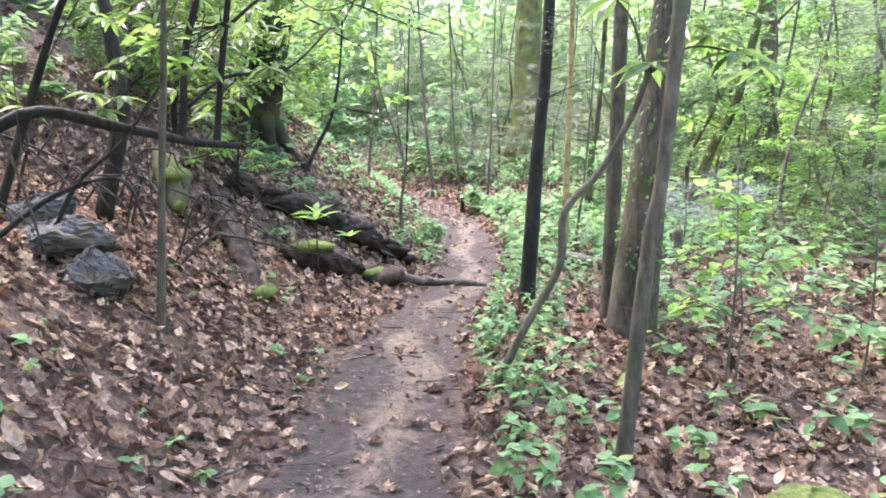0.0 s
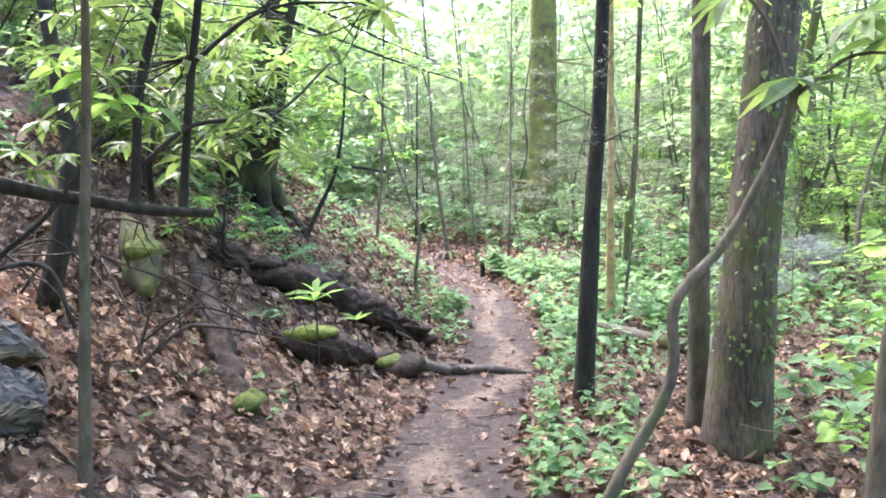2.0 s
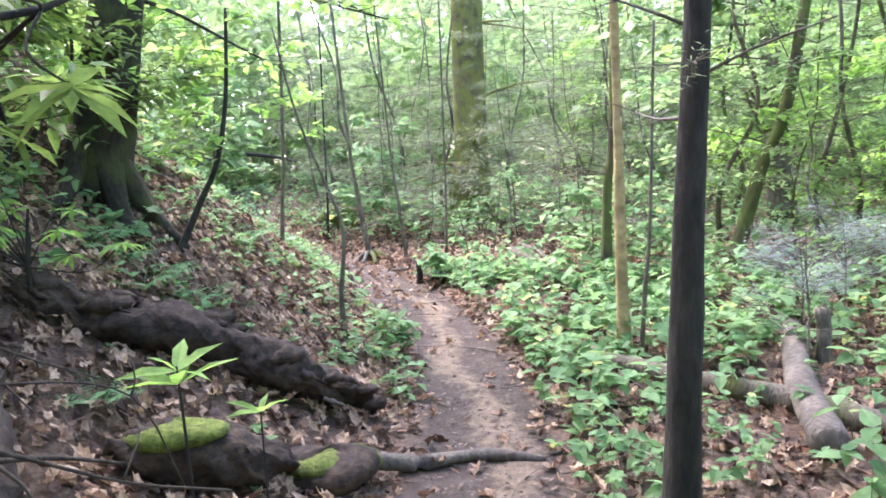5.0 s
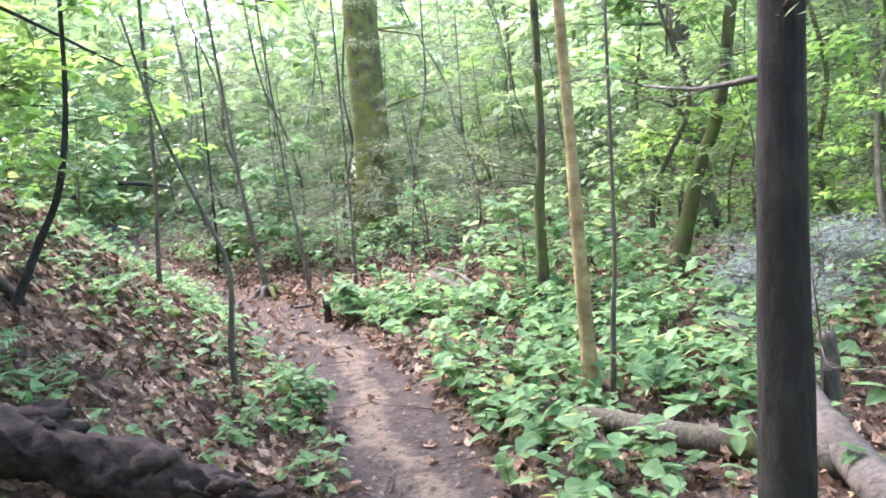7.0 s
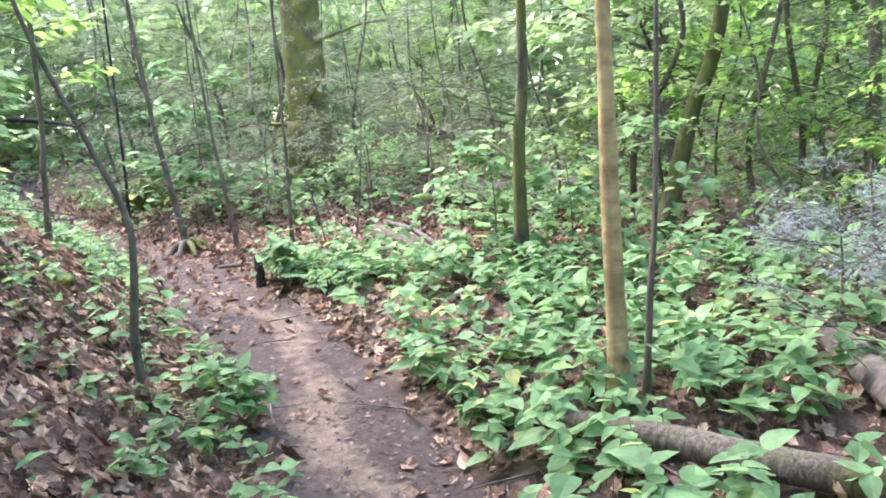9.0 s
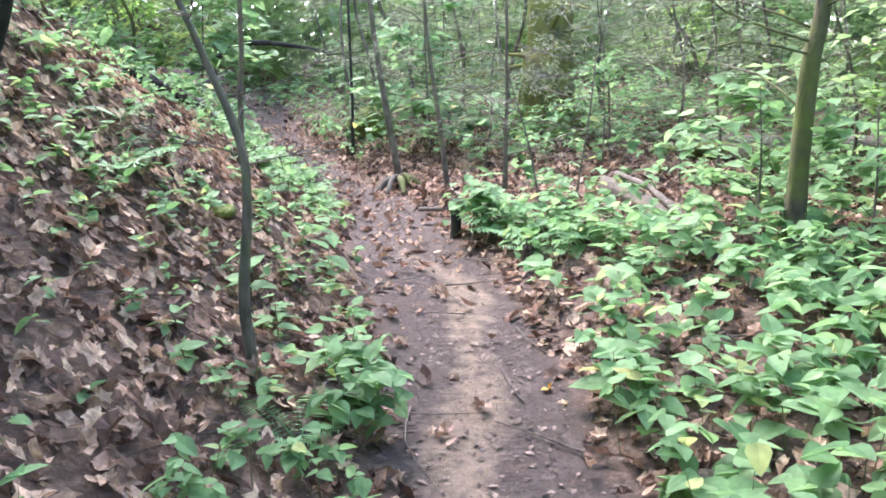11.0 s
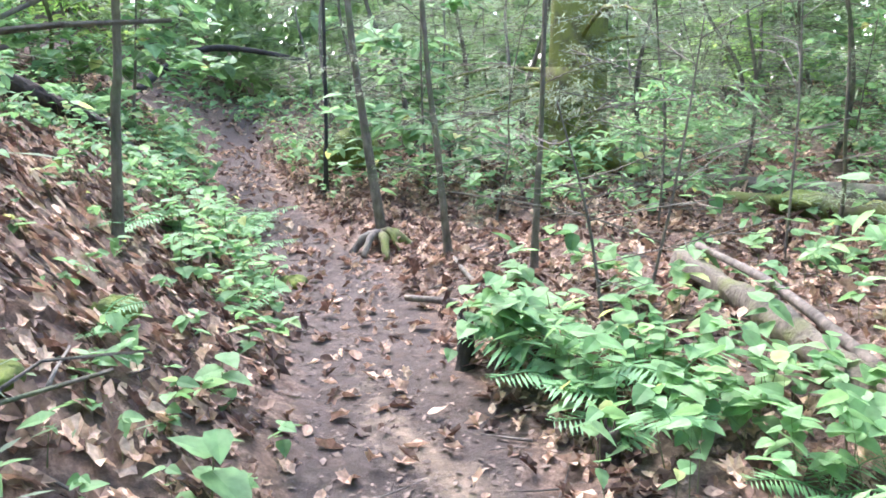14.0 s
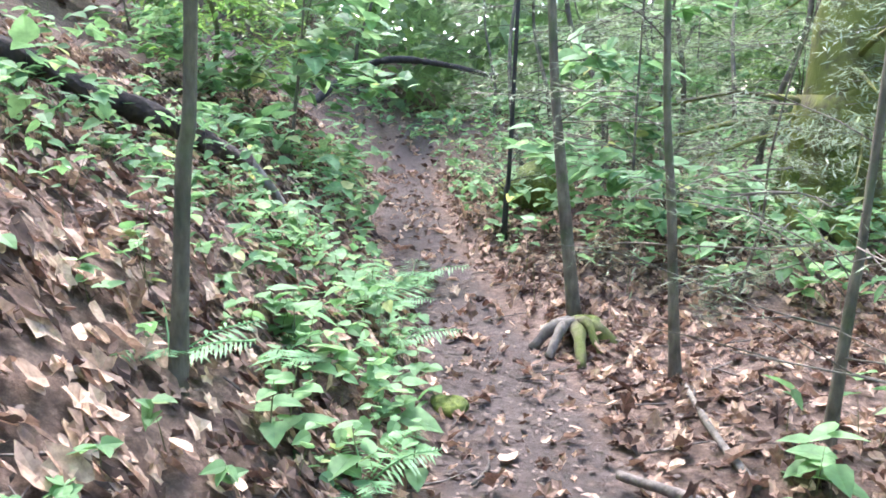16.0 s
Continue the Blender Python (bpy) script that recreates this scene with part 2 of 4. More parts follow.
def tube(pts, r0, r1, seg=8, per=4, lump=0.08, seed=0, flare=0.0, radii=None):
    """A tapered, slightly lumpy round limb along pts with closed ends."""
    path = smooth_path(pts, per)
    n = len(path)
    g = np.random.default_rng(seed + 11)
    ph = g.uniform(0, 6.28, 3)
    verts, faces = [], []
    side = np.array([1.0, 0.13, 0.07])
    for i, c in enumerate(path):
        d = path[min(i + 1, n - 1)] - path[max(i - 1, 0)]
        d = d / (np.linalg.norm(d) + 1e-9)
        u = side - d * (side @ d)
        if np.linalg.norm(u) < 0.2:
            u = np.array([0.1, 1.0, 0.2])
            u = u - d * (u @ d)
        u = u / np.linalg.norm(u)
        w = np.cross(d, u)
        t = i / (n - 1)
        r = (np.interp(t, np.linspace(0, 1, len(radii)), radii) if radii else r0 + (r1 - r0) * t) * (1 + flare * math.exp(-t * 14))
        for k in range(seg):
            a = 2 * math.pi * k / seg
            q = r * (1 + lump * (0.6 * math.sin(2 * a + 3 * t + ph[0]) + 0.4 * math.sin(5 * a - 9 * t + ph[1]) + 0.4 * math.sin(17 * t + ph[2]) + 0.55 * g.uniform(-1, 1)) + (0.35 * flare * math.exp(-t * 14) * math.cos(3 * a + 1)))
            verts.append(c + q * (math.cos(a) * u + math.sin(a) * w))
    for i in range(n - 1):
        for k in range(seg):
            a, b = i * seg + k, i * seg + (k + 1) % seg
            faces.append([a, b, b + seg, a + seg])
    verts += [path[0], path[-1]]
    e0, e1 = n * seg, n * seg + 1
    for k in range(seg):
        faces.append([e0, (k + 1) % seg, k])
        faces.append([e1, (n - 1) * seg + k, (n - 1) * seg + (k + 1) % seg])
    return np.array(verts), faces


# leaf patterns, 1 long, stalk at the origin, tip along y
OVATE = (np.array([(0, 0, 0), (-.3, .1, .05), (.3, .1, .05), (-.37, .34, .06), (.37, .34, .06), (-.22, .7, .0), (.22, .7, .0), (0, 1, -.12), (0, .4, -.02)]),
         np.array([(0, 2, 8), (0, 8, 1), (2, 4, 8), (1, 8, 3), (4, 6, 8), (3, 8, 5), (6, 7, 8), (5, 8, 7)]))
LANCE = (np.array([(0, 0, 0), (-.1, .2, .02), (.1, .2, .02), (-.13, .55, .02), (.13, .55, .02), (0, 1, -.14), (0, .5, -.02)]),
         np.array([(0, 2, 6), (0, 6, 1), (2, 4, 6), (1, 6, 3), (4, 5, 6), (3, 6, 5)]))
DIAMOND = (np.array([(0, 0, 0), (-.26, .45, .06), (.26, .45, .06), (0, 1, -.06)]), np.array([(0, 2, 1), (1, 2, 3)]))
SPRIG = (np.array([(0, 0, 0), (-.065, .5, .0), (.065, .5, .0), (0, 1, -.05)]), np.array([(0, 2, 1), (1, 2, 3)]))


def dry_leaf(seed, lobes, slim):
    """A crumpled dry leaf: a fan round a low middle with lobes, raised and twisted at the rim."""
    g = np.random.default_rng(seed)
    m = lobes * 2
    a = np.linspace(0, 2 * np.pi, m + 1)[:-1] - np.pi / 2 + g.normal(0, 0.07, m)
    r = np.where(np.arange(m) % 2 == 0, 0.5, 0.3) * g.uniform(0.8, 1.12, m)
    rim = np.stack([r * np.cos(a) * slim, 0.5 + r * np.sin(a), 0.16 * np.cos(a) ** 2 + g.normal(0, 0.06, m)], 1)
    return np.concatenate([[(0, 0.48, -0.04)], rim]), np.array([(0, 1 + k, 1 + (k + 1) % m) for k in range(m)])


LOBED, OAK, SHRED = dry_leaf(1, 6, 0.9), dry_leaf(2, 7, 0.62), dry_leaf(3, 5, 0.45)
CURLED = (np.array([(0, 0, .04), (-.2, .15, .10), (.2, .12, .05), (-.3, .4, .14), (.28, .42, .09), (-.2, .74, .10), (.19, .7, .15), (0, 1, .2), (0, .42, -.03)]), OVATE[1])


def turns(yaw, pitch, roll):
    n = len(yaw)
    cz, sz, cx, sx, cy, sy = np.cos(yaw), np.sin(yaw), np.cos(pitch), np.sin(pitch), np.cos(roll), np.sin(roll)
    Z, X, Y = np.zeros((n, 3, 3)), np.zeros((n, 3, 3)), np.zeros((n, 3, 3))
    Z[:, 0, 0], Z[:, 0, 1], Z[:, 1, 0], Z[:, 1, 1], Z[:, 2, 2] = cz, -sz, sz, cz, 1
    X[:, 0, 0], X[:, 1, 1], X[:, 1, 2], X[:, 2, 1], X[:, 2, 2] = 1, cx, -sx, sx, cx
    Y[:, 1, 1], Y[:, 0, 0], Y[:, 0, 2], Y[:, 2, 0], Y[:, 2, 2] = 1, cy, sy, -sy, cy
    return Z @ X @ Y


def leaves(pattern, places, size, yaw=None, pitch=0.0, roll=0.0, spread=0.35, g=rng):
    """One leaf of the pattern at each place. pitch: how far tips rise, in radians, give or take the spread."""
    P = np.asarray(places, float).reshape(-1, 3)
    n = len(P)
    yaw = g.uniform(0, 6.283, n) if yaw is None else np.asarray(yaw)
    R = turns(yaw, pitch + g.normal(0, spread, n), roll + g.normal(0, spread, n))
    s = np.broadcast_to(np.asarray(size, float), (n,)) * g.uniform(0.65, 1.25, n)
    v = np.einsum("nij,kj->nki", R, pattern[0]) * s[:, None, None] + P[:, None, :]
    f = pattern[1][None] + (np.arange(n) * len(pattern[0]))[:, None, None]
    return v.reshape(-1, 3), f.reshape(-1, pattern[1].shape[1])


# ---- the ground ----
def steps(lo, hi, fine, far):
    a = list(np.arange(lo, hi, fine))
    d, x, y = fine, a[0], a[-1]
    low, high = [], []
    while x > -far or y < far:
        d *= 1.22
        x, y = x - d, y + d
        low.append(x)
        high.append(y)
    return np.array(low[::-1] + a + high)


gx, gy = steps(-4.2, 5.0, 0.055, 420), steps(0.8, 22.0, 0.06, 420)
GX, GY = np.meshgrid(gx, gy)
nx, ny = len(gx), len(gy)
idx = np.arange(nx * ny).reshape(ny, nx)
quads = np.stack([idx[:-1, :-1], idx[:-1, 1:], idx[1:, 1:], idx[1:, :-1]], -1).reshape(-1, 4)
soil = mesh_ob("ground", np.stack([GX, GY, ground(GX, GY)], -1).reshape(-1, 3), quads, SOIL)
tagged(soil, "brown forest soil with a worn dirt footpath and leaf litter", "ground", kind="structure")
dist = from_trail(GX, GY)
half = 0.36 + 0.05 * wave(GX, GY, 1.5) - 0.10 * np.clip((GY - 14) / 4, 0, 1)
worn = np.clip(1.0 - (np.abs(dist) - half) / 0.22, 0, 1) * 0.62
pale_line = 0.02 + 0.13 * np.sin(GY * 1.6 + 0.5) + 0.05 * np.sin(GY * 4.1)
pale = np.clip(1.0 - np.abs(dist - pale_line) / 0.27, 0, 1) * np.clip(0.75 + 0.5 * wave(GX * 0.5, GY, 0.9), 0, 1) * np.clip((15.0 - GY) / 3, 0, 1)
for key, val in (("worn", worn), ("pale", pale)):
    at = soil.data.attributes.new(key, "FLOAT", "POINT")
    at.data.foreach_set("value", val.reshape(-1).astype(np.float32))


# ---- leaf litter, twigs and herbs: too many to count ----
def on_slope(pattern, places, size):
    """Leaves lying along the slope of the ground."""
    v, f = leaves(pattern, places, size, spread=0.45)
    at = np.repeat(places, len(pattern[0]), 0)
    sx = (ground(at[:, 0] + 0.06, at[:, 1]) - ground(at[:, 0] - 0.06, at[:, 1])) / 0.12
    sy = (ground(at[:, 0], at[:, 1] + 0.06) - ground(at[:, 0], at[:, 1] - 0.06)) / 0.12
    v[:, 2] += sx * (v[:, 0] - at[:, 0]) + sy * (v[:, 1] - at[:, 1])
    return v, f


def litter():
    n = 68000
    x, y = rng.uniform(-4.6, 5.2, n), rng.uniform(1.2, 22.5, n)
    d = np.abs(from_trail(x, y))
    keep = rng.uniform(0, 1, n) < np.clip((d - 0.3) / 0.3, 0.02 + 0.24 * np.clip((y - 12.5) / 2, 0, 1), 1.0) * np.where(x > 1.2, np.where(y > 8.5, 0.75, 0.95), 1.0)
    x, y = x[keep], y[keep]
    z = ground(x, y) + rng.uniform(0.0, 0.03, len(x)) + np.where(from_trail(x, y) < -0.8, 0.028, 0.0)
    P = np.stack([x, y, z], 1)
    quarter = np.array_split(P, 4)
    v, f = join(*[on_slope(shape, q, rng.uniform(lo, hi, len(q))) for shape, q, lo, hi in zip((LOBED, OAK, SHRED, CURLED), quarter, (0.06, 0.07, 0.05, 0.05), (0.13, 0.15, 0.13, 0.11))])
    far = 15000
    x2, y2 = rng.uniform(-14, 16, far), rng.uniform(-4, 34, far)
    out = (x2 < -4.4) | (x2 > 5) | (y2 > 22) | (y2 < 1.4)
    x2, y2 = x2[out], y2[out]
    v2, f2 = leaves(LOBED, np.stack([x2, y2, ground(x2, y2) + 0.02], 1), 0.16, spread=0.3)
    ob = mesh_ob("leaf_litter", *join((v, f), (v2, f2)), DEAD, smooth=False)
    tagged(ob, "dry tan and brown fallen leaves strewn over the forest floor", "leaf litter", kind="stuff")


litter()


def debris():
    n = 7000
    y = rng.uniform(1.2, 19, n)
    x = np.interp(y, TRAIL_Y, TRAIL_X) + rng.normal(0, 0.34, n)
    x2, y2 = rng.uniform(-3.4, 3.2, 9000), rng.uniform(1.5, 19, 9000)
    x, y = np.concatenate([x, x2]), np.concatenate([y, y2])
    v, f = leaves(DIAMOND, np.stack([x, y, ground(x, y) + np.where(np.abs(from_trail(x, y)) > 0.5, 0.03, 0.004)], 1), rng.uniform(0.012, 0.05, len(x)), spread=0.25)
    tagged(mesh_ob("path_debris", v, f, CRUMB, smooth=False), "dark crumbs of bark and leaf trodden into the path", "debris", kind="stuff")


debris()


def fallen_twigs():
    got = []
    for k in range(1300):
        x, y = rng.uniform(-3.8, 4.2), rng.uniform(1.6, 20)
        if abs(float(from_trail(x, y))) < 0.3 and k % 3:
            continue
        a, ln = rng.uniform(0, 6.28), rng.uniform(0.12, 0.6)
        mid = rng.uniform(-0.12, 0.12) * ln
        pts = []
        for s, o in ((-0.5, 0), (0, mid), (0.5, 0)):
            px, py = x + math.cos(a) * ln * s - math.sin(a) * o, y + math.sin(a) * ln * s + math.cos(a) * o
            pts.append((px, py, gz(px, py) + 0.018))
        got.append(tube(pts, rng.uniform(0.003, 0.008), 0.002, 4, 2, seed=k))
    tagged(mesh_ob("fallen_twigs", *join(*got), GREYWOOD), "small broken twigs scattered over the leaf litter", "twigs", kind="stuff")


fallen_twigs()


def herbs(name, n, area, height, size, label, weight, mat=BED, per=(3, 7)):
    x, y = rng.uniform(area[0], area[1], n), rng.uniform(area[2], area[3], n)
    keep = rng.uniform(0, 1, n) < weight(x, y)
    x, y = x[keep], y[keep]
    P, S, W, stems = [], [], [], []
    for i in range(len(x)):
        h = rng.uniform(*height)
        z = gz(x[i], y[i])
        lx, ly = rng.normal(0, 0.05, 2)
        k = int(rng.integers(per[0], per[1]))
        w0 = rng.uniform(0, 6.28)
        stems.append(([(x[i] - .003, y[i], z - .02), (x[i] + .003, y[i], z - .02), (x[i] + lx, y[i] + ly, z + h), (x[i], y[i] + .004, z - .02)], [(0, 1, 2), (1, 3, 2), (3, 0, 2)]))
        for j in range(k):
            q = 1 - 0.45 * rng.uniform() * (j > 1)
            P.append((x[i] + lx * q, y[i] + ly * q, z + h * q))
            W.append(w0 + j * 2.4)
            S.append(size * rng.uniform(0.6, 1.15))
    v, f = leaves(OVATE, P, np.array(S), yaw=np.array(W), pitch=-0.08, spread=0.33)
    bed = mesh_ob(name, v, f, mat, smooth=False)
    tagged(bed, label, "undergrowth", kind="stuff")
    st = mesh_ob("stems", *join(*stems), STEM, smooth=False)
    st.parent = bed


def bed_right(x, y):
    d = from_trail(x, y)
    return np.clip((d - 0.42) / 0.15, 0, 1) * np.clip(0.75 + 0.7 * wave(x, y, 0.55), 0.12, 1) * np.where((y > 13.3) & (x > 1.5) & (x < 3.0), 0.1, 1) * np.where((y > 13.8) & (x < 1.4), 0.22, 1) * np.where((y < 9.2) & (x > 1.5), 0.25, 1)


def bed_left(x, y):
    d = -from_trail(x, y)
    return np.clip((d - 0.34) / 0.2, 0, 1) * np.clip(1.25 - d * 0.25, 0.05, 1) * np.clip(0.55 + 0.8 * wave(x, y, 0.8), 0.08, 1)


herbs("herb_bed", 1600, (0.8, 4.6, 8.2, 15.5), (0.10, 0.36), 0.118, "leafy green herbs crowding the edge of the path", bed_right)
herbs("herb_bed", 2300, (-3.4, 0.3, 9.6, 17.5), (0.04, 0.2), 0.08, "scattered green herbs growing through leaf litter on the bank", bed_left)
herbs("herb_bed", 760, (-3.2, -0.6, 14.5, 23), (0.06, 0.42), 0.078, "pale green herbs and seedlings beside the upper path", lambda x, y: np.clip((np.abs(from_trail(x, y)) - 0.4) / 0.3, 0, 1) * np.clip(0.7 + 0.6 * wave(x, y, 0.9), 0.1, 1))
herbs("herb_bed", 3600, (1.7, 11, 2.5, 24), (0.10, 0.5), 0.125, "dense green undergrowth on the low ground", lambda x, y: np.clip(0.75 + 0.5 * wave(x, y, 0.4), 0.2, 1) * np.where((x < 2.7) & (y < 5.3), 0.12, 1) * np.where((x < 4.5) & (y > 12.6) & (y < 18.5), 0.22, 1) * np.where((x < 3.0) & (y > 7.2) & (y < 9.3), 0.25, 1))
herbs("herb_bed", 1000, (0.35, 2.2, 2.4, 8.6), (0.05, 0.26), 0.075, "small green plants along the path's edge", lambda x, y: np.clip((from_trail(x, y) - 0.4) / 0.15, 0, 1) * np.clip(1.35 - 0.9 * from_trail(x, y), 0.08, 1), per=(4, 9))
herbs("herb_bed", 170, (-2.2, -0.4, 2.2, 9.5), (0.04, 0.15), 0.07, "a few small green seedlings in the leaf litter", lambda x, y: np.clip((-from_trail(x, y) - 0.4) / 0.2, 0, 1) * np.clip(0.4 + wave(x, y, 0.9), 0, 1))
herbs("herb_bed", 1500, (-3, 5, 17.5, 27), (0.15, 0.6), 0.15, "green undergrowth under the far trees", lambda x, y: np.clip((np.abs(from_trail(x, y)) - 0.3) / 0.3, 0, 1) * np.clip(0.6 + 0.6 * wave(x, y, 0.5), 0.1, 1))
herbs("herb_bed", 2200, (-12, -2.2, 9, 28), (0.1, 0.5), 0.14, "green plants on the wooded slope", lambda x, y: np.clip(0.45 + 0.7 * wave(x, y, 0.5), 0.02, 1))


herbs("herb_bed", 900, (-9, 9, -8, 2.2), (0.1, 0.45), 0.14, "green plants beside the lower path", lambda x, y: np.clip((np.abs(from_trail(x, y)) - 0.6) / 0.4, 0, 1) * np.clip(0.5 + 0.7 * wave(x, y, 0.5), 0.02, 1))


# ---- trees ----
def limb_set(path, r, count, length, rise, droop, start=0.35, seed=0, twigs=4):
    """Limbs springing from a trunk path: list of (tube, twig tips)."""
    g = np.random.default_rng(seed)
    pts = smooth_path(path, 6)
    out = []
    for k in range(count):
        t = start + (0.98 - start) * (k + g.uniform(0, 1)) / count
        c = pts[int(t * (len(pts) - 1))]
        a = g.uniform(0, 6.283)
        ln = length * (1.15 - 0.6 * t) * g.uniform(0.6, 1.2)
        d = np.array([math.cos(a), math.sin(a), rise + g.normal(0, 0.15)])
        q = [c, c + d * ln * 0.45 + g.normal(0, 0.04, 3) * ln, c + d * ln + np.array([0, 0, -droop * ln])]
        rr = max(0.004, r * 0.22 * (1.1 - t))
        tips = []
        limb_pts = smooth_path(q, 4)
        pieces = []
        main = tube(q, min(rr, 0.045), 0.003, 4, 2, seed=k)
        for j in range(twigs):
            s = limb_pts[int(g.uniform(0.3, 1.0) * (len(limb_pts) - 1))]
            b = a + g.choice([-1, 1]) * g.uniform(0.4, 1.1)
            tl = ln * g.uniform(0.2, 0.45)
            e = s + np.array([math.cos(b), math.sin(b), rise * 0.5 - droop * 0.6 + g.normal(0, 0.12)]) * tl
            pieces.append(tube([s, (s + e) / 2 + g.normal(0, 0.02, 3), e], 0.004, 0.002, 3, 1, seed=j))
            tips.append((s, e, b))
        tips.append((limb_pts[len(limb_pts) // 2], limb_pts[-1], a))
        out.append((main, pieces, tips))
    return out


def foliage(tips, pattern, per, size, pitch=-0.15, seed=0, scatter=0.05, fan=1.0):
    g = np.random.default_rng(seed + 3)
    P, W = [], []
    for s, e, a in tips:
        for j in range(int(per * 1.3) if pattern is SPRIG else per):
            t = g.uniform(0.1, 1.05)
            P.append(s + (e - s) * t + g.normal(0, scatter, 3))
            W.append(a - 1.571 + g.choice([-1, 1]) * g.uniform(0.2, 1.2) * fan)
    return leaves(pattern, P, size, yaw=np.array(W), pitch=pitch, spread=0.3, g=g)


def tree(name, pts, r0, r1, mat, label, category="tree", group="", limbs=10, length=1.2, rise=0.3, droop=0.1, start=0.4, crown=None, seed=1,
         flare=0.35, seg=10, twigs=4, limb_mat=None, fine=True):
    """pts: the trunk's line, from the ground up. crown: (pattern, leaves a twig, leaf length, material, pitch)."""
    x, y, z = pts[0]
    origin = np.array([x, y, z])
    ob = base(name, x, y, z, label, category, group)
    loc = [np.array(p, float) - origin for p in pts]
    loc[0] = loc[0] - np.array([0, 0, 0.08])
    part("trunk", tube(loc, r0, r1, seg, 7, 0.07, seed, flare), mat, ob)
    if limbs:
        ls = limb_set(loc, r0, limbs, length, rise, droop, start, seed, twigs)
        if fine:
            for piece, _, _ in ls:
                part("limb", piece, limb_mat or mat, ob)
            twig_bits = [q for _, qs, _ in ls for q in qs]
        else:
            twig_bits = [q for p, qs, _ in ls for q in [p] + qs]
        tagged(part("branchwork", join(*twig_bits), TWIG if fine else mat, ob), kind="stuff")
        if crown:
            tips = [t for _, _, ts in ls for t in ts]
            part("crown", foliage(tips, crown[0], crown[1], crown[2], crown[4], seed), crown[3], ob, smooth=False)
    return ob


def up(x, y, x1, z1, height, y1=None, bend=0.0):
    """A trunk line from the ground at x, y through x1, z1, carried on to a height."""
    z = gz(x, y)
    y1 = y if y1 is None else y1
    k = (height) / (z1 - z)
    return [(x, y, z), ((x + x1) / 2 + bend, (y + y1) / 2, (z + z1) / 2), (x1, y1, z1), (x1 + (x1 - x) * (k - 1) * 0.5, y1 + (y1 - y) * (k - 1) * 0.5, z + height)]


def wavy(x, y, height, sway, seed):
    g = np.random.default_rng(seed + 400)
    z, lean = gz(x, y), g.normal(0, sway, 2)
    return [(x + lean[0] * t * 2 + (t > 0) * g.normal(0, sway * 0.4), y + lean[1] * t * 2 + (t > 0) * g.normal(0, sway * 0.4), z + height * t) for t in (0, 0.15, 0.32, 0.5, 0.75, 1)]


broad = (OVATE, 5, 0.12, LIGHT, -0.2)
tree("thin_tree", up(-1.68, 4.65, -1.55, 2.4, 5.0), 0.027, 0.012, BARK, "slender grey-brown sapling rising from the leaf litter", "sapling", limbs=5, length=0.7, start=0.6, crown=broad, seed=2)
tree("dark_tree", up(0.89, 6.98, 1.06, 2.8, 8.0), 0.078, 0.035, DARK, "straight dark-barked hemlock with bare lower twigs beside the path", limbs=14, length=0.9, rise=0.3, droop=0.1, start=0.45, crown=(SPRIG, 8, 0.05, NEEDLE, -0.1), seed=3, limb_mat=TWIG, twigs=5, flare=0.2)
tree("smooth_tree", up(0.92, 3.36, 1.10, 2.1, 8.0), 0.041, 0.028, BARK, "young tree with smooth olive-grey bark", limbs=8, length=1.2, start=0.84, crown=broad, seed=4, flare=0.1)
ivy_tree = tree("ivy_trunk", [(1.6 + 0.088 * h, 5.93, gz(1.6, 5.93) + h) for h in (0, 1.3, 2.6, 5.0, 8.0, 13.0)], 0.165, 0.10, RIDGED, "thick mossy trunk speckled with small climbing leaves", limbs=12, length=3.2, start=0.62, crown=(DIAMOND, 16, 0.18, FAR, -0.2), seed=5, flare=0.3)
# Unseen upper crown thickened to shade the near path.
tree("twin_trunk", up(1.53, 6.35, 1.55, 2.6, 11.0), 0.075, 0.05, BARK, "narrow tree with a peeling patch standing against a thicker trunk", limbs=18, length=2.2, start=0.74, crown=(SPRIG, 26, 0.09, NEEDLE, -0.1), seed=6)
# Crown above the view, enlarged so its shade falls on the path.
tree("yellow_birch", up(1.71, 9.75, 1.73, 2.3, 7.0), 0.05, 0.026, YELLOW, "slim yellow-barked birch with dark bands among green herbs", limbs=22, length=2.0, start=0.78, crown=(OVATE, 9, 0.12, LIGHT, -0.2), seed=7, flare=0.5)
tree("thin_tree", up(1.83, 9.72, 1.95, 1.1, 2.6), 0.02, 0.01, BARK, "thin dark stem beside the yellow birch", "sapling", limbs=4, length=0.5, start=0.5, crown=(OVATE, 4, 0.07, BED, -0.2), seed=8)
tree("mossy_tree", up(2.52, 12.4, 2.68, 2.4, 8.0, bend=-0.03), 0.062, 0.03, MOSSY, "slim mossy tree rising from dense undergrowth", limbs=12, length=1.3, start=0.25, crown=(SPRIG, 14, 0.07, NEEDLE, -0.1), seed=9)
tree("leaning_tree", up(4.3, 12.92, 5.2, 2.6, 7.5), 0.095, 0.06, MOSSY, "leaning mossy trunk over the green low ground", limbs=9, length=1.5, start=0.4, crown=broad, seed=10)
tree("straight_tree", up(7.6, 13.3, 7.65, 2.4, 9.0), 0.095, 0.06, BARK, "straight brown tree in dense green undergrowth", limbs=9, length=1.6, start=0.3, crown=broad, seed=11)
tree("thin_tree", up(-1.27, 14.3, -1.14, 2.1, 5.5), 0.03, 0.016, BARK, "slender dark sapling standing on the bank", "sapling", limbs=8, length=0.9, start=0.68, crown=broad, seed=12)
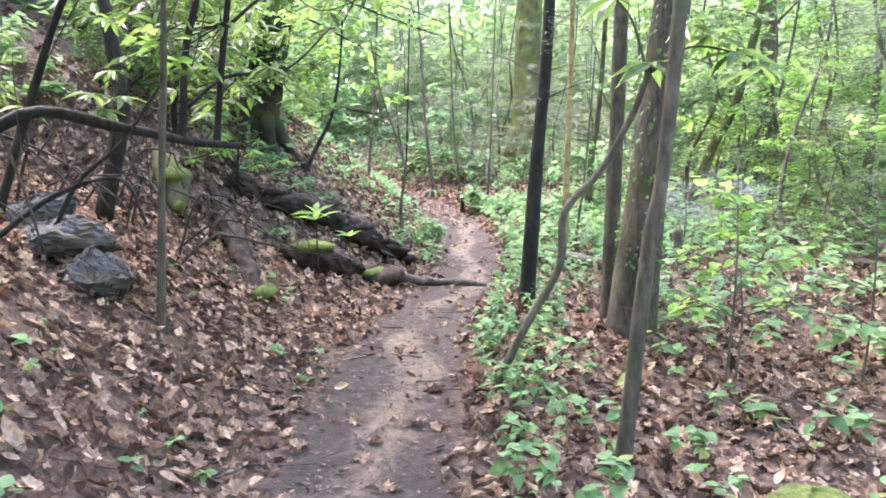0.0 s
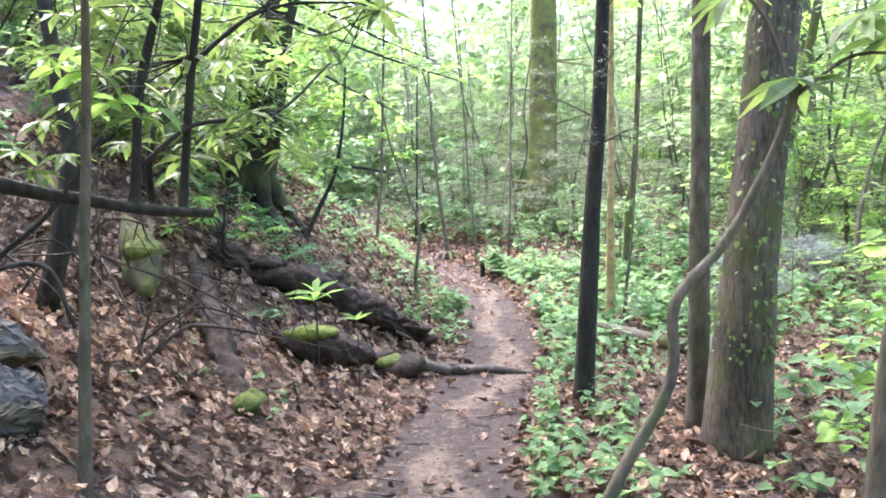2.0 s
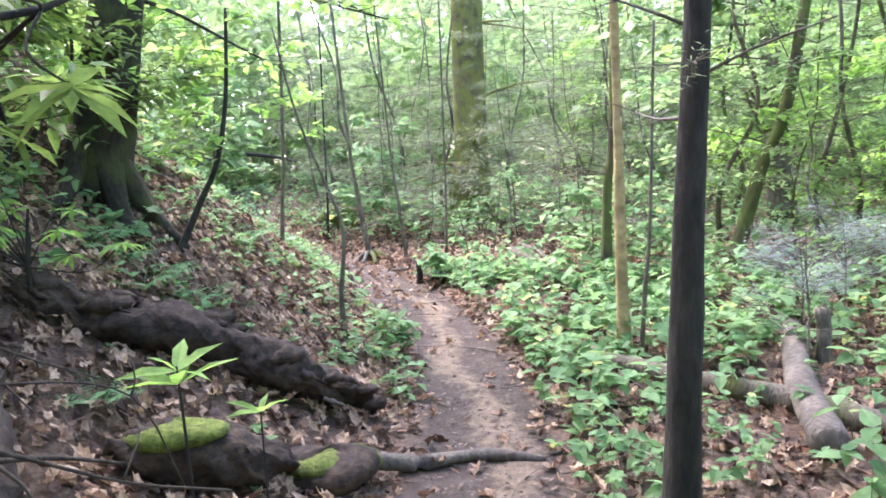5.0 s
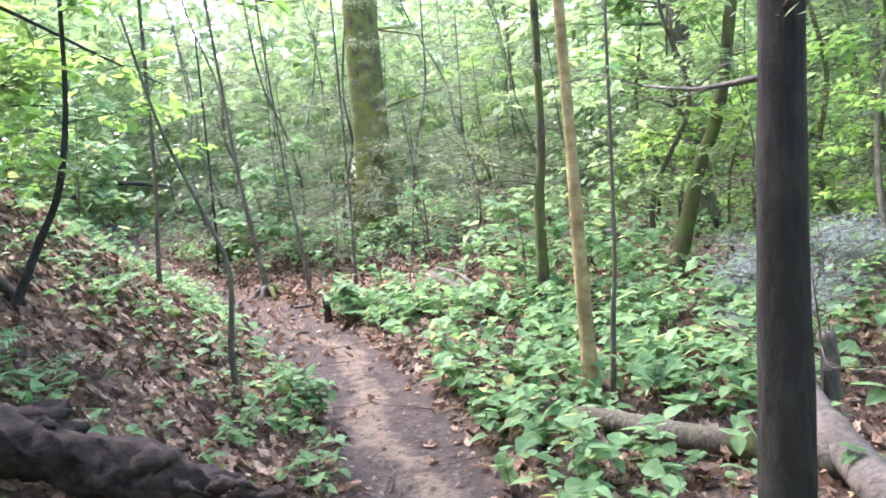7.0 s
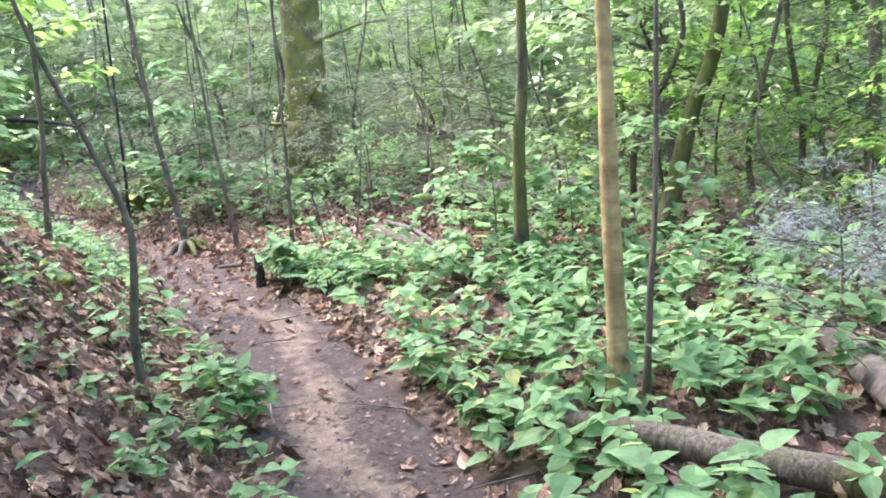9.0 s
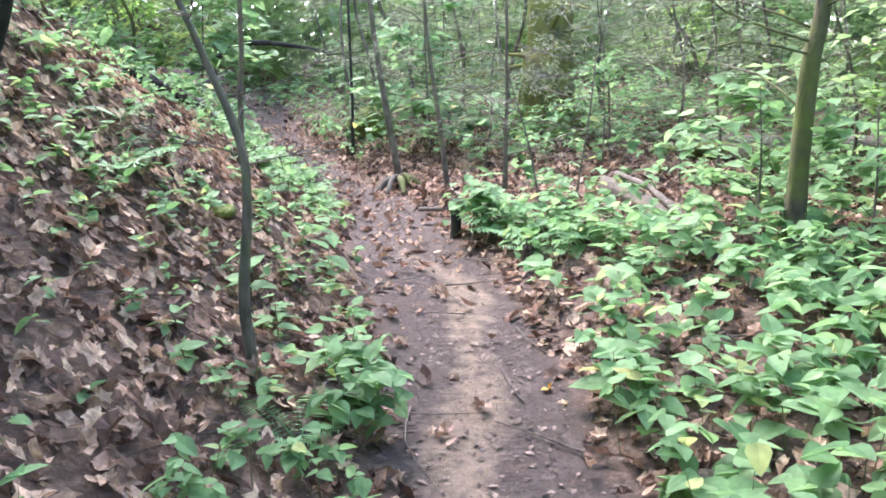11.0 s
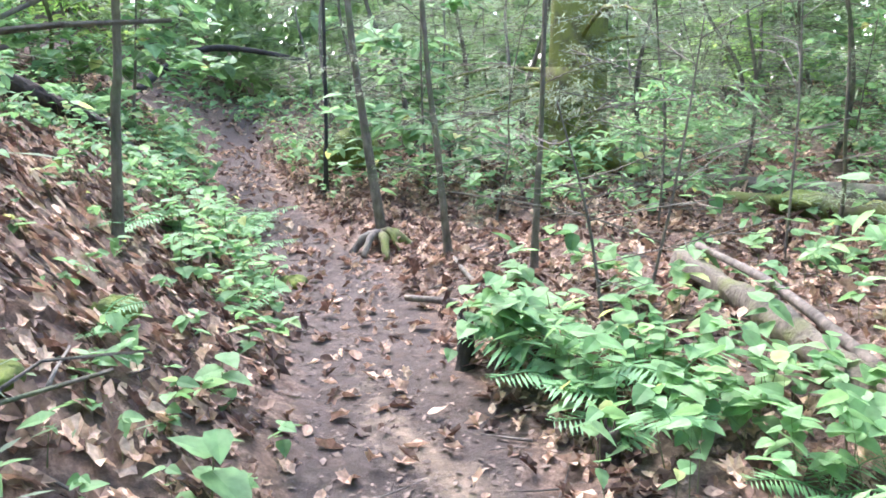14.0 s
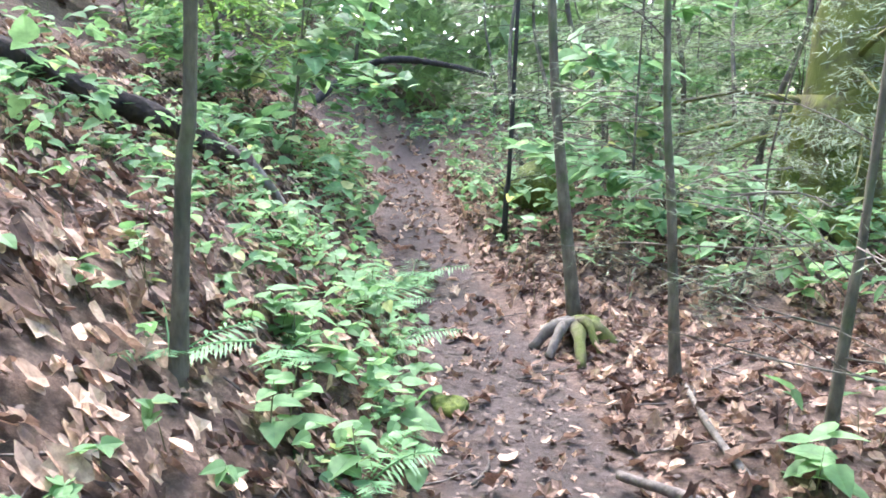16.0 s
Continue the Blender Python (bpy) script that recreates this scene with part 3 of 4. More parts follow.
tree("thin_tree", up(-0.04, 17.2, -0.27, 2.3, 5.5, bend=-0.02), 0.045, 0.02, BARK, "bent grey-green sapling growing beside mossy roots", "sapling", limbs=9, length=0.8, start=0.4, crown=(SPRIG, 12, 0.07, NEEDLE, -0.1), seed=13)
tree("thin_tree", up(0.52, 16.1, 0.37, 1.95, 4.5), 0.03, 0.012, BARK, "thin pale sapling with fine bare twigs", "sapling", limbs=14, length=0.8, start=0.25, crown=(SPRIG, 10, 0.06, NEEDLE, -0.1), seed=14)
tree("thin_tree", up(1.06, 15.37, 1.12, 1.5, 4.8), 0.028, 0.012, BARK, "thin olive-brown sapling with long side twigs", "sapling", limbs=14, length=1.1, start=0.22, crown=(SPRIG, 10, 0.06, NEEDLE, -0.1), seed=15)
tree("thin_tree", up(-0.79, 19.2, -0.74, 1.3, 4.2), 0.034, 0.014, DARK, "short dark sapling beside the upper path", "sapling", limbs=12, length=0.9, start=0.35, crown=(SPRIG, 14, 0.07, NEEDLE, -0.1), seed=16)
tree("bent_sapling", [(-0.47, 10.95, gz(-0.47, 10.95)), (-0.48, 10.9, 0.5), (-0.43, 10.9, 0.9), (-0.43, 10.9, 1.17), (-0.55, 10.9, 1.55), (-0.75, 10.9, 2.15), (-0.9, 10.95, 2.9)], 0.026, 0.007, BARK,
     "crooked dark sapling with a snapped side stub at the path's edge", "sapling", limbs=11, length=0.7, start=0.4, seed=17, crown=(SPRIG, 5, 0.05, NEEDLE, -0.1))
big = tree("old_hemlock", up(2.24, 20.0, 2.34, 3.0, 17.0), 0.43, 0.27, DEEPMOSS, "broad old hemlock with mossy bark and flared roots", limbs=24, length=2.8, rise=0.05, droop=0.15, start=0.5, crown=(SPRIG, 34, 0.12, NEEDLE, -0.2), seed=18, flare=0.5, seg=20, twigs=7)
# Wide top crown lies out of view, extended to darken the ground below.
slope_tree = tree("slope_tree", [(-2.78, 11.8, gz(-2.78, 11.8)), (-2.7, 11.75, 1.7), (-2.5, 11.7, 2.6), (-2.28, 11.6, 3.6), (-1.9, 11.6, 6.0), (-1.7, 11.6, 14.0)], 0.33, 0.16, SHADED,
                  "stout tree with shade-darkened bark and a mossy flared base on the slope", limbs=34, length=4.4, start=0.76, crown=(DIAMOND, 20, 0.18, LIGHT, -0.2), seed=19, flare=0.5, seg=18)
for k, (x, y, z) in enumerate(((-2.1, 11.0, 0), (-1.75, 11.5, 0), (-2.9, 10.9, 0))):
    part("root", tube([(0.15 * (x > -2.5), -0.1, 0.5), ((x + 2.78) * 0.5, (y - 11.8) * 0.5, (gz((x - 2.78) / 2, (y + 11.8) / 2) - gz(-2.78, 11.8)) + 0.14), (x + 2.78, y - 11.8, gz(x, y) - gz(-2.78, 11.8) - 0.05)], 0.15, 0.03, 8, 4, 0.12, k), SHADED, slope_tree)
for k in range(6):
    a = 0.5 + k * 1.05
    part("root", tube([(0.22 * math.cos(a), 0.22 * math.sin(a), 0.75), (0.45 * math.cos(a), 0.45 * math.sin(a), 0.22), (0.85 * math.cos(a), 0.85 * math.sin(a), -0.06)], 0.2, 0.06, 8, 4, 0.14, k), MOSS if k in (2, 3, 4) else DEEPMOSS, big)
tree("curved_sapling", [(-1.98, 11.45, gz(-1.98, 11.45)), (-1.75, 11.5, 1.4), (-1.55, 11.5, 1.8), (-1.42, 11.5, 2.4), (-1.35, 11.5, 3.2)], 0.035, 0.014, DARK, "dark sapling curving out from a big tree's foot", "sapling", limbs=8, length=0.9, start=0.5, crown=broad, seed=20)


def leafy_bough(parent, pts, r, seed, per=7, size=0.13):
    o = np.array(parent.location)
    loc = [np.array(p) - o for p in pts]
    g = np.random.default_rng(seed)
    path = smooth_path(loc, 6)
    bits, tips = [], []
    for j in range(16):
        c = path[int(g.uniform(0.2, 1.0) * (len(path) - 1))]
        a = g.uniform(0, 6.283)
        e = c + np.array([math.cos(a), math.sin(a), g.uniform(-0.35, 0.15)]) * g.uniform(0.3, 0.8)
        bits.append(tube([c, (c + e) / 2 + g.normal(0, 0.03, 3), e], 0.005, 0.002, 4, 2, seed=j))
        tips.append((c, e, a))
    limb = part("limb", tube(loc, r, 0.006, 6, 5, seed=seed), DARK, parent)
    tagged(part("branchwork", join(*bits), DARK, limb), kind="stuff").matrix_parent_inverse = Matrix()
    part("crown", foliage(tips, OVATE, per, size, -0.15, seed), LIGHT, limb, smooth=False)


leafy_bough(slope_tree, [(-2.2, 11.6, 3.9), (-1.6, 11.3, 3.6), (-0.7, 11.0, 3.2), (0.1, 10.8, 2.9)], 0.03, 1)
leafy_bough(slope_tree, [(-2.2, 11.6, 4.2), (-1.6, 12.0, 4.0), (-0.8, 12.6, 3.7), (0.2, 13.2, 3.4)], 0.03, 2)
leafy_bough(slope_tree, [(-2.3, 11.6, 3.4), (-1.9, 12.2, 3.3), (-1.4, 13.2, 3.1), (-0.9, 14.0, 2.9)], 0.025, 3)
leafy_bough(slope_tree, [(-2.3, 11.5, 3.6), (-2.0, 10.6, 3.3), (-1.6, 9.6, 3.1), (-1.2, 9.0, 3.0)], 0.025, 4, size=0.11)


def climbers(parent, height, r, n, lean, seed):
    g = np.random.default_rng(seed)
    a, z = g.uniform(0, 6.283, n), g.uniform(0.15, 1, n) * height
    P = np.stack([np.cos(a) * (r + .01) + z * lean, np.sin(a) * (r + .01), z], 1)
    tagged(part("climbing_leaves", leaves(OVATE, P, g.uniform(0.018, 0.05, n), yaw=a - 1.571, pitch=-0.9, spread=0.4, g=g), RHODO, parent, "small climbing leaves on bark", smooth=False), kind="stuff")


climbers(ivy_tree, 4.0, 0.165, 800, 0.085, 1)


# ---- rhododendron thicket ----
def whorls(places, size=0.2, n=9, seed=0, pitch=-0.25):
    g = np.random.default_rng(seed)
    P, W = [], []
    for p in places:
        w = g.uniform(0, 6.28)
        for j in range(n):
            P.append(p)
            W.append(w + j * 6.283 / n + g.normal(0, 0.15))
    return leaves(LANCE, P, size, yaw=np.array(W), pitch=pitch, spread=0.28, g=g)


def rhododendron(name, stems, tips, label, size=0.2, seed=0, mat=RHODO, n=9, bark_mat=DARK, pitch=-0.25, twigs=()):
    x, y, z = stems[0][0][0]
    ob = base(name, x, y, z, label, "shrub")
    o = np.array([x, y, z])
    for k, (pts, r0, r1) in enumerate(stems):
        part("stem", tube([np.array(p) - o for p in pts], r0, r1, 8, 5, 0.1, seed + k), bark_mat, ob)
    if twigs:
        tagged(part("branchwork", join(*[tube([np.array(p) - o for p in pts], r0, r1, 5, 4, 0.1, seed + k) for k, (pts, r0, r1) in enumerate(twigs)]), bark_mat, ob), kind="stuff")
        tips = tips + [pts[-1] for pts, _, _ in twigs]
    part("crown", whorls([np.array(p) - o for p in tips], size, n, seed, pitch), mat, ob, smooth=False)
    return ob


def spray(n, centre, size, seed):
    g = np.random.default_rng(seed)
    return [np.array(centre) + g.normal(0, 1, 3) * np.array(size) for _ in range(n)]


def branchlets(tips, origin, seed):
    g = np.random.default_rng(seed)
    out = []
    for t in tips:
        o = min(origin, key=lambda p: float(np.linalg.norm(np.array(p) - np.array(t))))
        out.append(([o, (np.array(t) + np.array(o)) / 2 + g.normal(0, 0.1, 3), t], 0.006, 0.003))
    return out


# Last 180 whorls are unseen, added overhead to shade the left bank.
t_left = spray(34, (-1.9, 6.4, 2.7), (0.7, 0.7, 0.42), 1) + spray(16, (-0.9, 7.0, 2.85), (0.45, 0.5, 0.28), 2) + spray(10, (-2.4, 6.2, 1.9), (0.4, 0.4, 0.15), 3) + spray(180, (-2.7, 4.0, 3.8), (0.9, 1.7, 0.4), 7)
rhododendron("rhododendron", [([(-3.4, 5.0, gz(-3.4, 5.0)), (-2.75, 5.2, 1.68), (-2.2, 5.5, 1.6), (-1.85, 5.9, 1.5), (-1.55, 6.2, 1.46)], 0.05, 0.03),
                              ([(-1.9, 5.85, 1.5), (-1.88, 5.88, 1.7), (-1.84, 5.9, 2.2), (-1.68, 5.9, 2.8), (-1.6, 5.95, 3.5)], 0.036, 0.02),
                              ([(-1.7, 6.1, 1.45), (-1.68, 6.12, 1.7), (-1.62, 6.1, 2.2), (-1.52, 6.1, 2.9), (-1.5, 6.2, 3.5)], 0.032, 0.02),
                              ([(-1.62, 6.1, 2.35), (-1.2, 6.4, 2.75), (-0.6, 6.9, 2.9)], 0.016, 0.007),
                              ([(-1.86, 5.9, 1.75), (-1.6, 6.1, 2.0), (-1.2, 6.5, 2.1), (-0.9, 7.0, 2.5)], 0.018, 0.007),
                              ([(-2.9, 5.0, gz(-2.9, 5.0)), (-2.5, 5.1, 1.15), (-2.1, 5.2, 1.25), (-1.9, 5.1, 0.95)], 0.022, 0.01),
                              ([(-2.7, 5.3, gz(-2.7, 5.3)), (-2.5, 5.4, 1.2), (-2.2, 5.5, 1.5), (-1.95, 5.6, 1.9)], 0.02, 0.01),
                              ([(-3.2, 5.6, gz(-3.2, 5.6)), (-2.9, 5.7, 1.9), (-2.6, 5.7, 2.6), (-2.2, 5.8, 3.2)], 0.04, 0.02),
                              # Stem added to carry the unseen shading whorls.
                              ([(-3.5, 3.8, gz(-3.5, 3.8)), (-3.1, 3.9, 2.2), (-2.9, 4.0, 2.8), (-2.7, 4.2, 3.4)], 0.04, 0.02),
                              ([(-3.0, 6.9, gz(-3.0, 6.9)), (-2.85, 7.1, 1.8), (-2.95, 7.2, 2.4), (-3.1, 7.3, 3.2)], 0.09, 0.05)] + branchlets(t_left, [(-1.62, 6.1, 2.4), (-1.7, 5.9, 2.6), (-1.6, 5.95, 3.4), (-2.2, 5.8, 3.1), (-2.7, 4.2, 3.4), (-2.9, 4.0, 2.8), (-1.2, 6.4, 2.75), (-0.6, 6.9, 2.9), (-1.2, 6.5, 2.1)], 4),
             t_left, "tangled rhododendron with dark arching stems, leathery leaves and unseen shading leaves overhead", seed=30,
             # 330 more whorls above the view, added to shade path and bank.
             twigs=branchlets(spray(330, (-1.1, 4.2, 4.1), (1.2, 1.5, 0.28), 8), [(-1.6, 5.95, 3.5), (-1.5, 6.2, 3.5), (-2.2, 5.8, 3.2), (-2.7, 4.2, 3.4)], 9))


def tangle():
    """Dead arching stems under the thicket, each a bent bare rod from the leaf litter."""
    g = np.random.default_rng(61)
    for k in range(26):
        x, y = g.uniform(-4.0, -2.0), g.uniform(4.6, 7.6)
        a, ln, h = g.uniform(-0.9, 0.9), g.uniform(0.7, 1.7), g.uniform(0.25, 0.8)
        z = gz(x, y)
        e = (x + math.cos(a) * ln, y + math.sin(a) * ln)
        if float(from_trail(*e)) > -0.75 or (x > -3.2 and y < 5.9):
            continue
        ob = base("dead_stem", x, y, z, "bare dark arching stem rooted in leaf litter on the bank", "stem", "dead rhododendron stems")
        mid = [(math.cos(a) * ln * t + g.normal(0, 0.05), math.sin(a) * ln * t + g.normal(0, 0.05), (gz(x + math.cos(a) * ln * t, y + math.sin(a) * ln * t) - z) + h * math.sin(math.pi * (0.15 + 0.7 * t)) + g.normal(0, 0.04)) for t in (0.3, 0.55, 0.8)]
        main = [(0, 0, -0.05)] + mid + [(e[0] - x, e[1] - y, gz(*e) - z + h * g.uniform(-0.1, 0.9))]
        r0 = g.uniform(0.007, 0.02)
        part("stem", tube(main, r0, r0 * 0.4, 6, 5, 0.12, k), BROWN, ob)
        for j in range(3):
            p = np.array(mid[j])
            q = p + g.normal(0, 0.28, 3) + np.array([0, 0, 0.15])
            part("side_twig", tube([p, (p + q) / 2 + g.normal(0, 0.04, 3), q], r0 * 0.5, 0.002, 4, 3, 0.1, j), BROWN, ob)


tangle()
t_vine = [(1.3, 4.5, 1.97), (1.62, 4.45, 2.12), (1.75, 4.4, 2.02), (1.5, 4.4, 2.2), (1.95, 4.5, 1.95), (1.1, 4.6, 2.35)]
rhododendron("rhododendron", [([(0.42, 4.5, gz(0.42, 4.5)), (0.6, 4.5, 0.4), (0.8, 4.5, 0.78), (0.82, 4.5, 1.1), (1.02, 4.5, 1.34), (1.2, 4.5, 1.67), (1.3, 4.5, 1.95)], 0.03, 0.018),
                              ([(1.28, 4.5, 1.9), (1.5, 4.45, 2.05), (1.75, 4.4, 2.02)], 0.01, 0.005), ([(1.28, 4.5, 1.9), (1.2, 4.55, 2.2), (1.1, 4.6, 2.35)], 0.01, 0.005)],
             t_vine, "rhododendron with one snaking mossy stem and large drooping leaves", size=0.24, seed=31, bark_mat=BARK)
t_bush = spray(15, (-2.25, 8.9, 1.45), (0.3, 0.3, 0.16), 5)
rhododendron("rhododendron", [([(-2.3, 8.9, gz(-2.3, 8.9)), (-2.28, 8.9, 1.25), (-2.25, 8.9, 1.5)], 0.018, 0.008)] + branchlets(t_bush, [(-2.28, 8.9, 1.15)], 6), t_bush, "small rhododendron bush with bright young leaves", size=0.15, seed=32, mat=LIGHT)
t_seed = [(-1.15, 7.45, 0.78), (-1.15, 7.45, 0.72)]
rhododendron("rhododendron_seedling", [([(-1.13, 7.45, gz(-1.13, 7.45)), (-1.14, 7.45, 0.5), (-1.15, 7.45, 0.8)], 0.008, 0.005)], t_seed, "young rhododendron seedling with upright pale leaves", size=0.24, seed=33, mat=LIGHT, n=5, pitch=0.4)
rhododendron("rhododendron_seedling", [([(-0.82, 7.5, gz(-0.82, 7.5)), (-0.82, 7.5, 0.55)], 0.006, 0.004)], [(-0.82, 7.5, 0.55)], "small rhododendron seedling with pale leaves", size=0.16, seed=34, mat=LIGHT, n=6, pitch=0.4)


# ---- logs, stumps and stones ----
def crumble(vf, amp):
    """Breaks a smooth trunk up into ridges, pits and ledges."""
    v, f = np.asarray(vf[0], float), vf[1]
    d = np.zeros_like(v)
    for k, (s, w) in enumerate(((2.6, 1.0), (6.5, 0.7), (15.0, 0.45))):
        for c in range(3):
            d[:, c] += w * wave(v[:, (c + 1) % 3] * 1.3 + 3 * k, v[:, (c + 2) % 3] * 1.6 + 0.5 * v[:, c] + c, s)
    return v + amp * d, f


def log(name, pts, r0, r1, mat, label, lump=0.14, seed=0, moss=(), seg=12, per=8, radii=None):
    x, y, z = pts[0]
    o = np.array([x, y, z])
    ob = base(name, x, y, z, label, "log")
    rotten = mat is ROT
    body = tube([np.array(p) - o for p in pts], r0, r1, 32 if rotten else seg, 22 if rotten else per, lump * (0.4 if rotten else 1), seed, radii=radii)
    part("body", crumble(body, 0.3 * max(r0, r1) * 0.75) if rotten else body, mat, ob)
    for k, (p, s) in enumerate(moss):
        part("moss", blob(np.array(p) - o, s, 40 + k), MOSS, ob, "green cushion moss")
    return ob


def blob(c, s, seed=0, seg=14, rings=9, lump=0.18):
    """A lumpy rounded mass, s: half sizes."""
    g = np.random.default_rng(seed)
    ph = g.uniform(0, 6.28, 6)
    v, f = [], []
    for i in range(rings + 1):
        th = math.pi * i / rings
        for k in range(seg):
            a = 2 * math.pi * k / seg
            q = 1 + lump * (math.sin(2 * a + ph[0] + th) + 0.6 * math.sin(3 * th + ph[1] + 2 * a) + 0.5 * math.sin(5 * a + ph[2])) / 1.6 + g.uniform(-.04, .04)
            v.append((c[0] + s[0] * q * math.sin(th) * math.cos(a), c[1] + s[1] * q * math.sin(th) * math.sin(a), c[2] + s[2] * q * math.cos(th)))
    for i in range(rings):
        for k in range(seg):
            a, b = i * seg + k, i * seg + (k + 1) % seg
            f.append([a, b, b + seg, a + seg])
    return np.array(v), f


crumbling = log("rotten_log", [(-2.45, 9.0, 0.98), (-1.8, 8.95, 0.78), (-1.2, 8.95, 0.58), (-0.7, 9.0, 0.28), (-0.25, 9.1, 0.02)], 0.16, 0.12, ROT, "dark crumbling rotten log lying down the bank to the path", 0.26, 1, seg=20, per=12, radii=[.08, .11, .14, .11, .14, .10, .04])
log("rotten_log", [(-1.6, 7.75, 0.36), (-1.1, 7.8, 0.26), (-0.75, 7.95, 0.14)], 0.15, 0.12, ROT, "short rotten log half buried in leaf litter", 0.24, 2, radii=[.05, .13, .15, .12, .05], moss=(((-1.25, 7.74, 0.40), (.24, .12, .07)),))
log("leaning_snag", [(-2.56, 8.75, 1.0), (-2.2, 8.0, 0.72), (-1.8, 7.1, 0.42), (-1.45, 6.3, 0.1)], 0.10, 0.11, ROT, "weathered dead trunk lying on the slope with mossy foot", 0.24, 3, radii=[.03, .075, .1, .105, .09, .04], moss=(((-1.42, 6.38, 0.2), (.10, .16, .08)),))
log("mossy_log", [(-3.1, 8.6, 1.35), (-2.75, 8.0, 1.08), (-2.5, 7.5, 0.8)], 0.15, 0.16, MOSSY, "mossy rounded stump on the leafy slope", 0.2, 4, radii=[.06, .13, .16, .17, .13, .04], moss=(((-2.66, 7.85, 1.12), (.16, .2, .1)),))
log("fallen_log", [(1.15, 10.15, 0.02), (1.5, 9.5, 0.07), (1.85, 8.9, 0.06), (2.25, 8.25, 0.05), (2.6, 7.6, 0.0)], 0.06, 0.078, RIDGED, "dark fallen log lying among the herbs", 0.08, 5)
log("fallen_log", [(3.2, 9.85, 0.1), (2.75, 9.1, 0.1), (2.35, 8.4, 0.1), (2.0, 7.6, 0.04)], 0.085, 0.095, GREYWOOD, "grey fallen log with flaking bark", 0.1, 6)
log("splintered_log", [(2.10, 15.40, 0.29), (2.11, 14.19, 0.27), (2.07, 13.27, 0.24), (2.05, 12.60, 0.18)], 0.085, 0.11, RIDGED, "splintered grey log lying beside the herbs", 0.22, 7, seg=14, per=12)
log("fallen_branch", [(2.20, 15.40, 0.40), (2.17, 14.19, 0.41), (2.19, 13.27, 0.28)], 0.025, 0.03, GREYWOOD, "thin broken branch leaning on a log", 0.1, 8)
log("mossy_log", [(3.4, 18.0, 0.32), (4.1, 17.0, 0.34), (4.9, 16.2, 0.32)], 0.12, 0.14, MOSSY, "mossy green fallen log below the hemlock", 0.14, 9, moss=(((3.9, 17.3, 0.42), (.3, .3, .07)),))
log("fallen_log", [(3.1, 19.4, 0.42), (3.9, 18.5, 0.4), (4.8, 17.7, 0.38), (6.2, 16.8, 0.36)], 0.10, 0.12, BARK, "dark fallen trunk lying behind a mossy log", 0.1, 10)
log("leaning_log", [(-3.9, 15.9, gz(-3.9, 15.9) + 0.05), (-3.1, 16.4, gz(-3.1, 16.4) + 0.16), (-2.6, 16.8, gz(-2.6, 16.8) + 0.2), (-2.3, 17.0, gz(-2.3, 17.0) + 0.22)], 0.085, 0.07, ROT, "dark dead log propped on the bank", 0.12, 11)
log("pale_branch", [(-2.35, 17.0, gz(-2.35, 17.0) + 0.24), (-2.15, 17.05, gz(-2.15, 17.05) + 0.14), (-1.9, 17.1, gz(-1.9, 17.1) + 0.01)], 0.04, 0.03, TWIG, "pale broken branch hanging from a dead log", 0.1, 12)
log("arching_trunk", [(-4.4, 23.6, gz(-4.4, 23.6)), (-4.1, 24.0, 2.0), (-3.4, 24.2, 2.35), (-2.5, 24.3, 2.3), (-1.6, 24.6, 2.1)], 0.08, 0.04, DARK, "dark trunk arching low over the far end of the path", 0.1, 13)
log("root_across_path", [(-0.5, 8.15, 0.05), (-0.1, 8.25, -0.06), (0.3, 8.3, -0.075), (0.65, 8.2, -0.11)], 0.055, 0.03, GREYWOOD, "worn grey root crossing the dirt path", 0.12, 14)
log("fallen_stick", [(0.2, 15.0, 0.2), (0.45, 14.85, 0.21), (0.75, 14.6, 0.21)], 0.02, 0.025, GREYWOOD, "dark stick lying in leaf litter", 0.1, 15)
log("fallen_stick", [(0.55, 16.0, 0.24), (0.6, 15.4, 0.26), (0.72, 15.0, 0.2)], 0.014, 0.018, TWIG, "pale stick leaning in leaf litter", 0.1, 16)


cg = np.random.default_rng(8)
for k in range(34):
    t = cg.uniform(0.05, 1.0)
    c = np.array((np.interp(t, (0, .25, .5, .75, 1), (0, .65, 1.25, 1.75, 2.2)), cg.normal(0, 0.07), np.interp(t, (0, .25, .5, .75, 1), (0, -.2, -.4, -.7, -.96)) + cg.uniform(-0.02, 0.13)))
    w = cg.uniform(0.03, 0.09)
    part("chunk", blob(c, (w * 1.9, w, w * 0.8), 200 + k, 9, 6, 0.45), ROT, crumbling)


for k in range(44):
    t = cg.uniform(0.02, 0.95)
    c = np.array((np.interp(t, (0, .25, .5, .75, 1), (0, .65, 1.25, 1.75, 2.2)), cg.normal(0, 0.08), np.interp(t, (0, .25, .5, .75, 1), (0, -.2, -.4, -.7, -.96)) + cg.uniform(-0.04, 0.13)))
    ln = cg.uniform(0.08, 0.26)
    d = np.array((0.88, cg.normal(0, 0.12), -0.42 + cg.normal(0, 0.14))) * ln
    w = cg.uniform(0.012, 0.035)
    part("splinter", tube([c - d * 0.5, c + cg.normal(0, 0.012, 3), c + d * 0.5], w, w * 0.3, 5, 3, 0.5, k), ROT if k % 4 else GREYWOOD, crumbling)


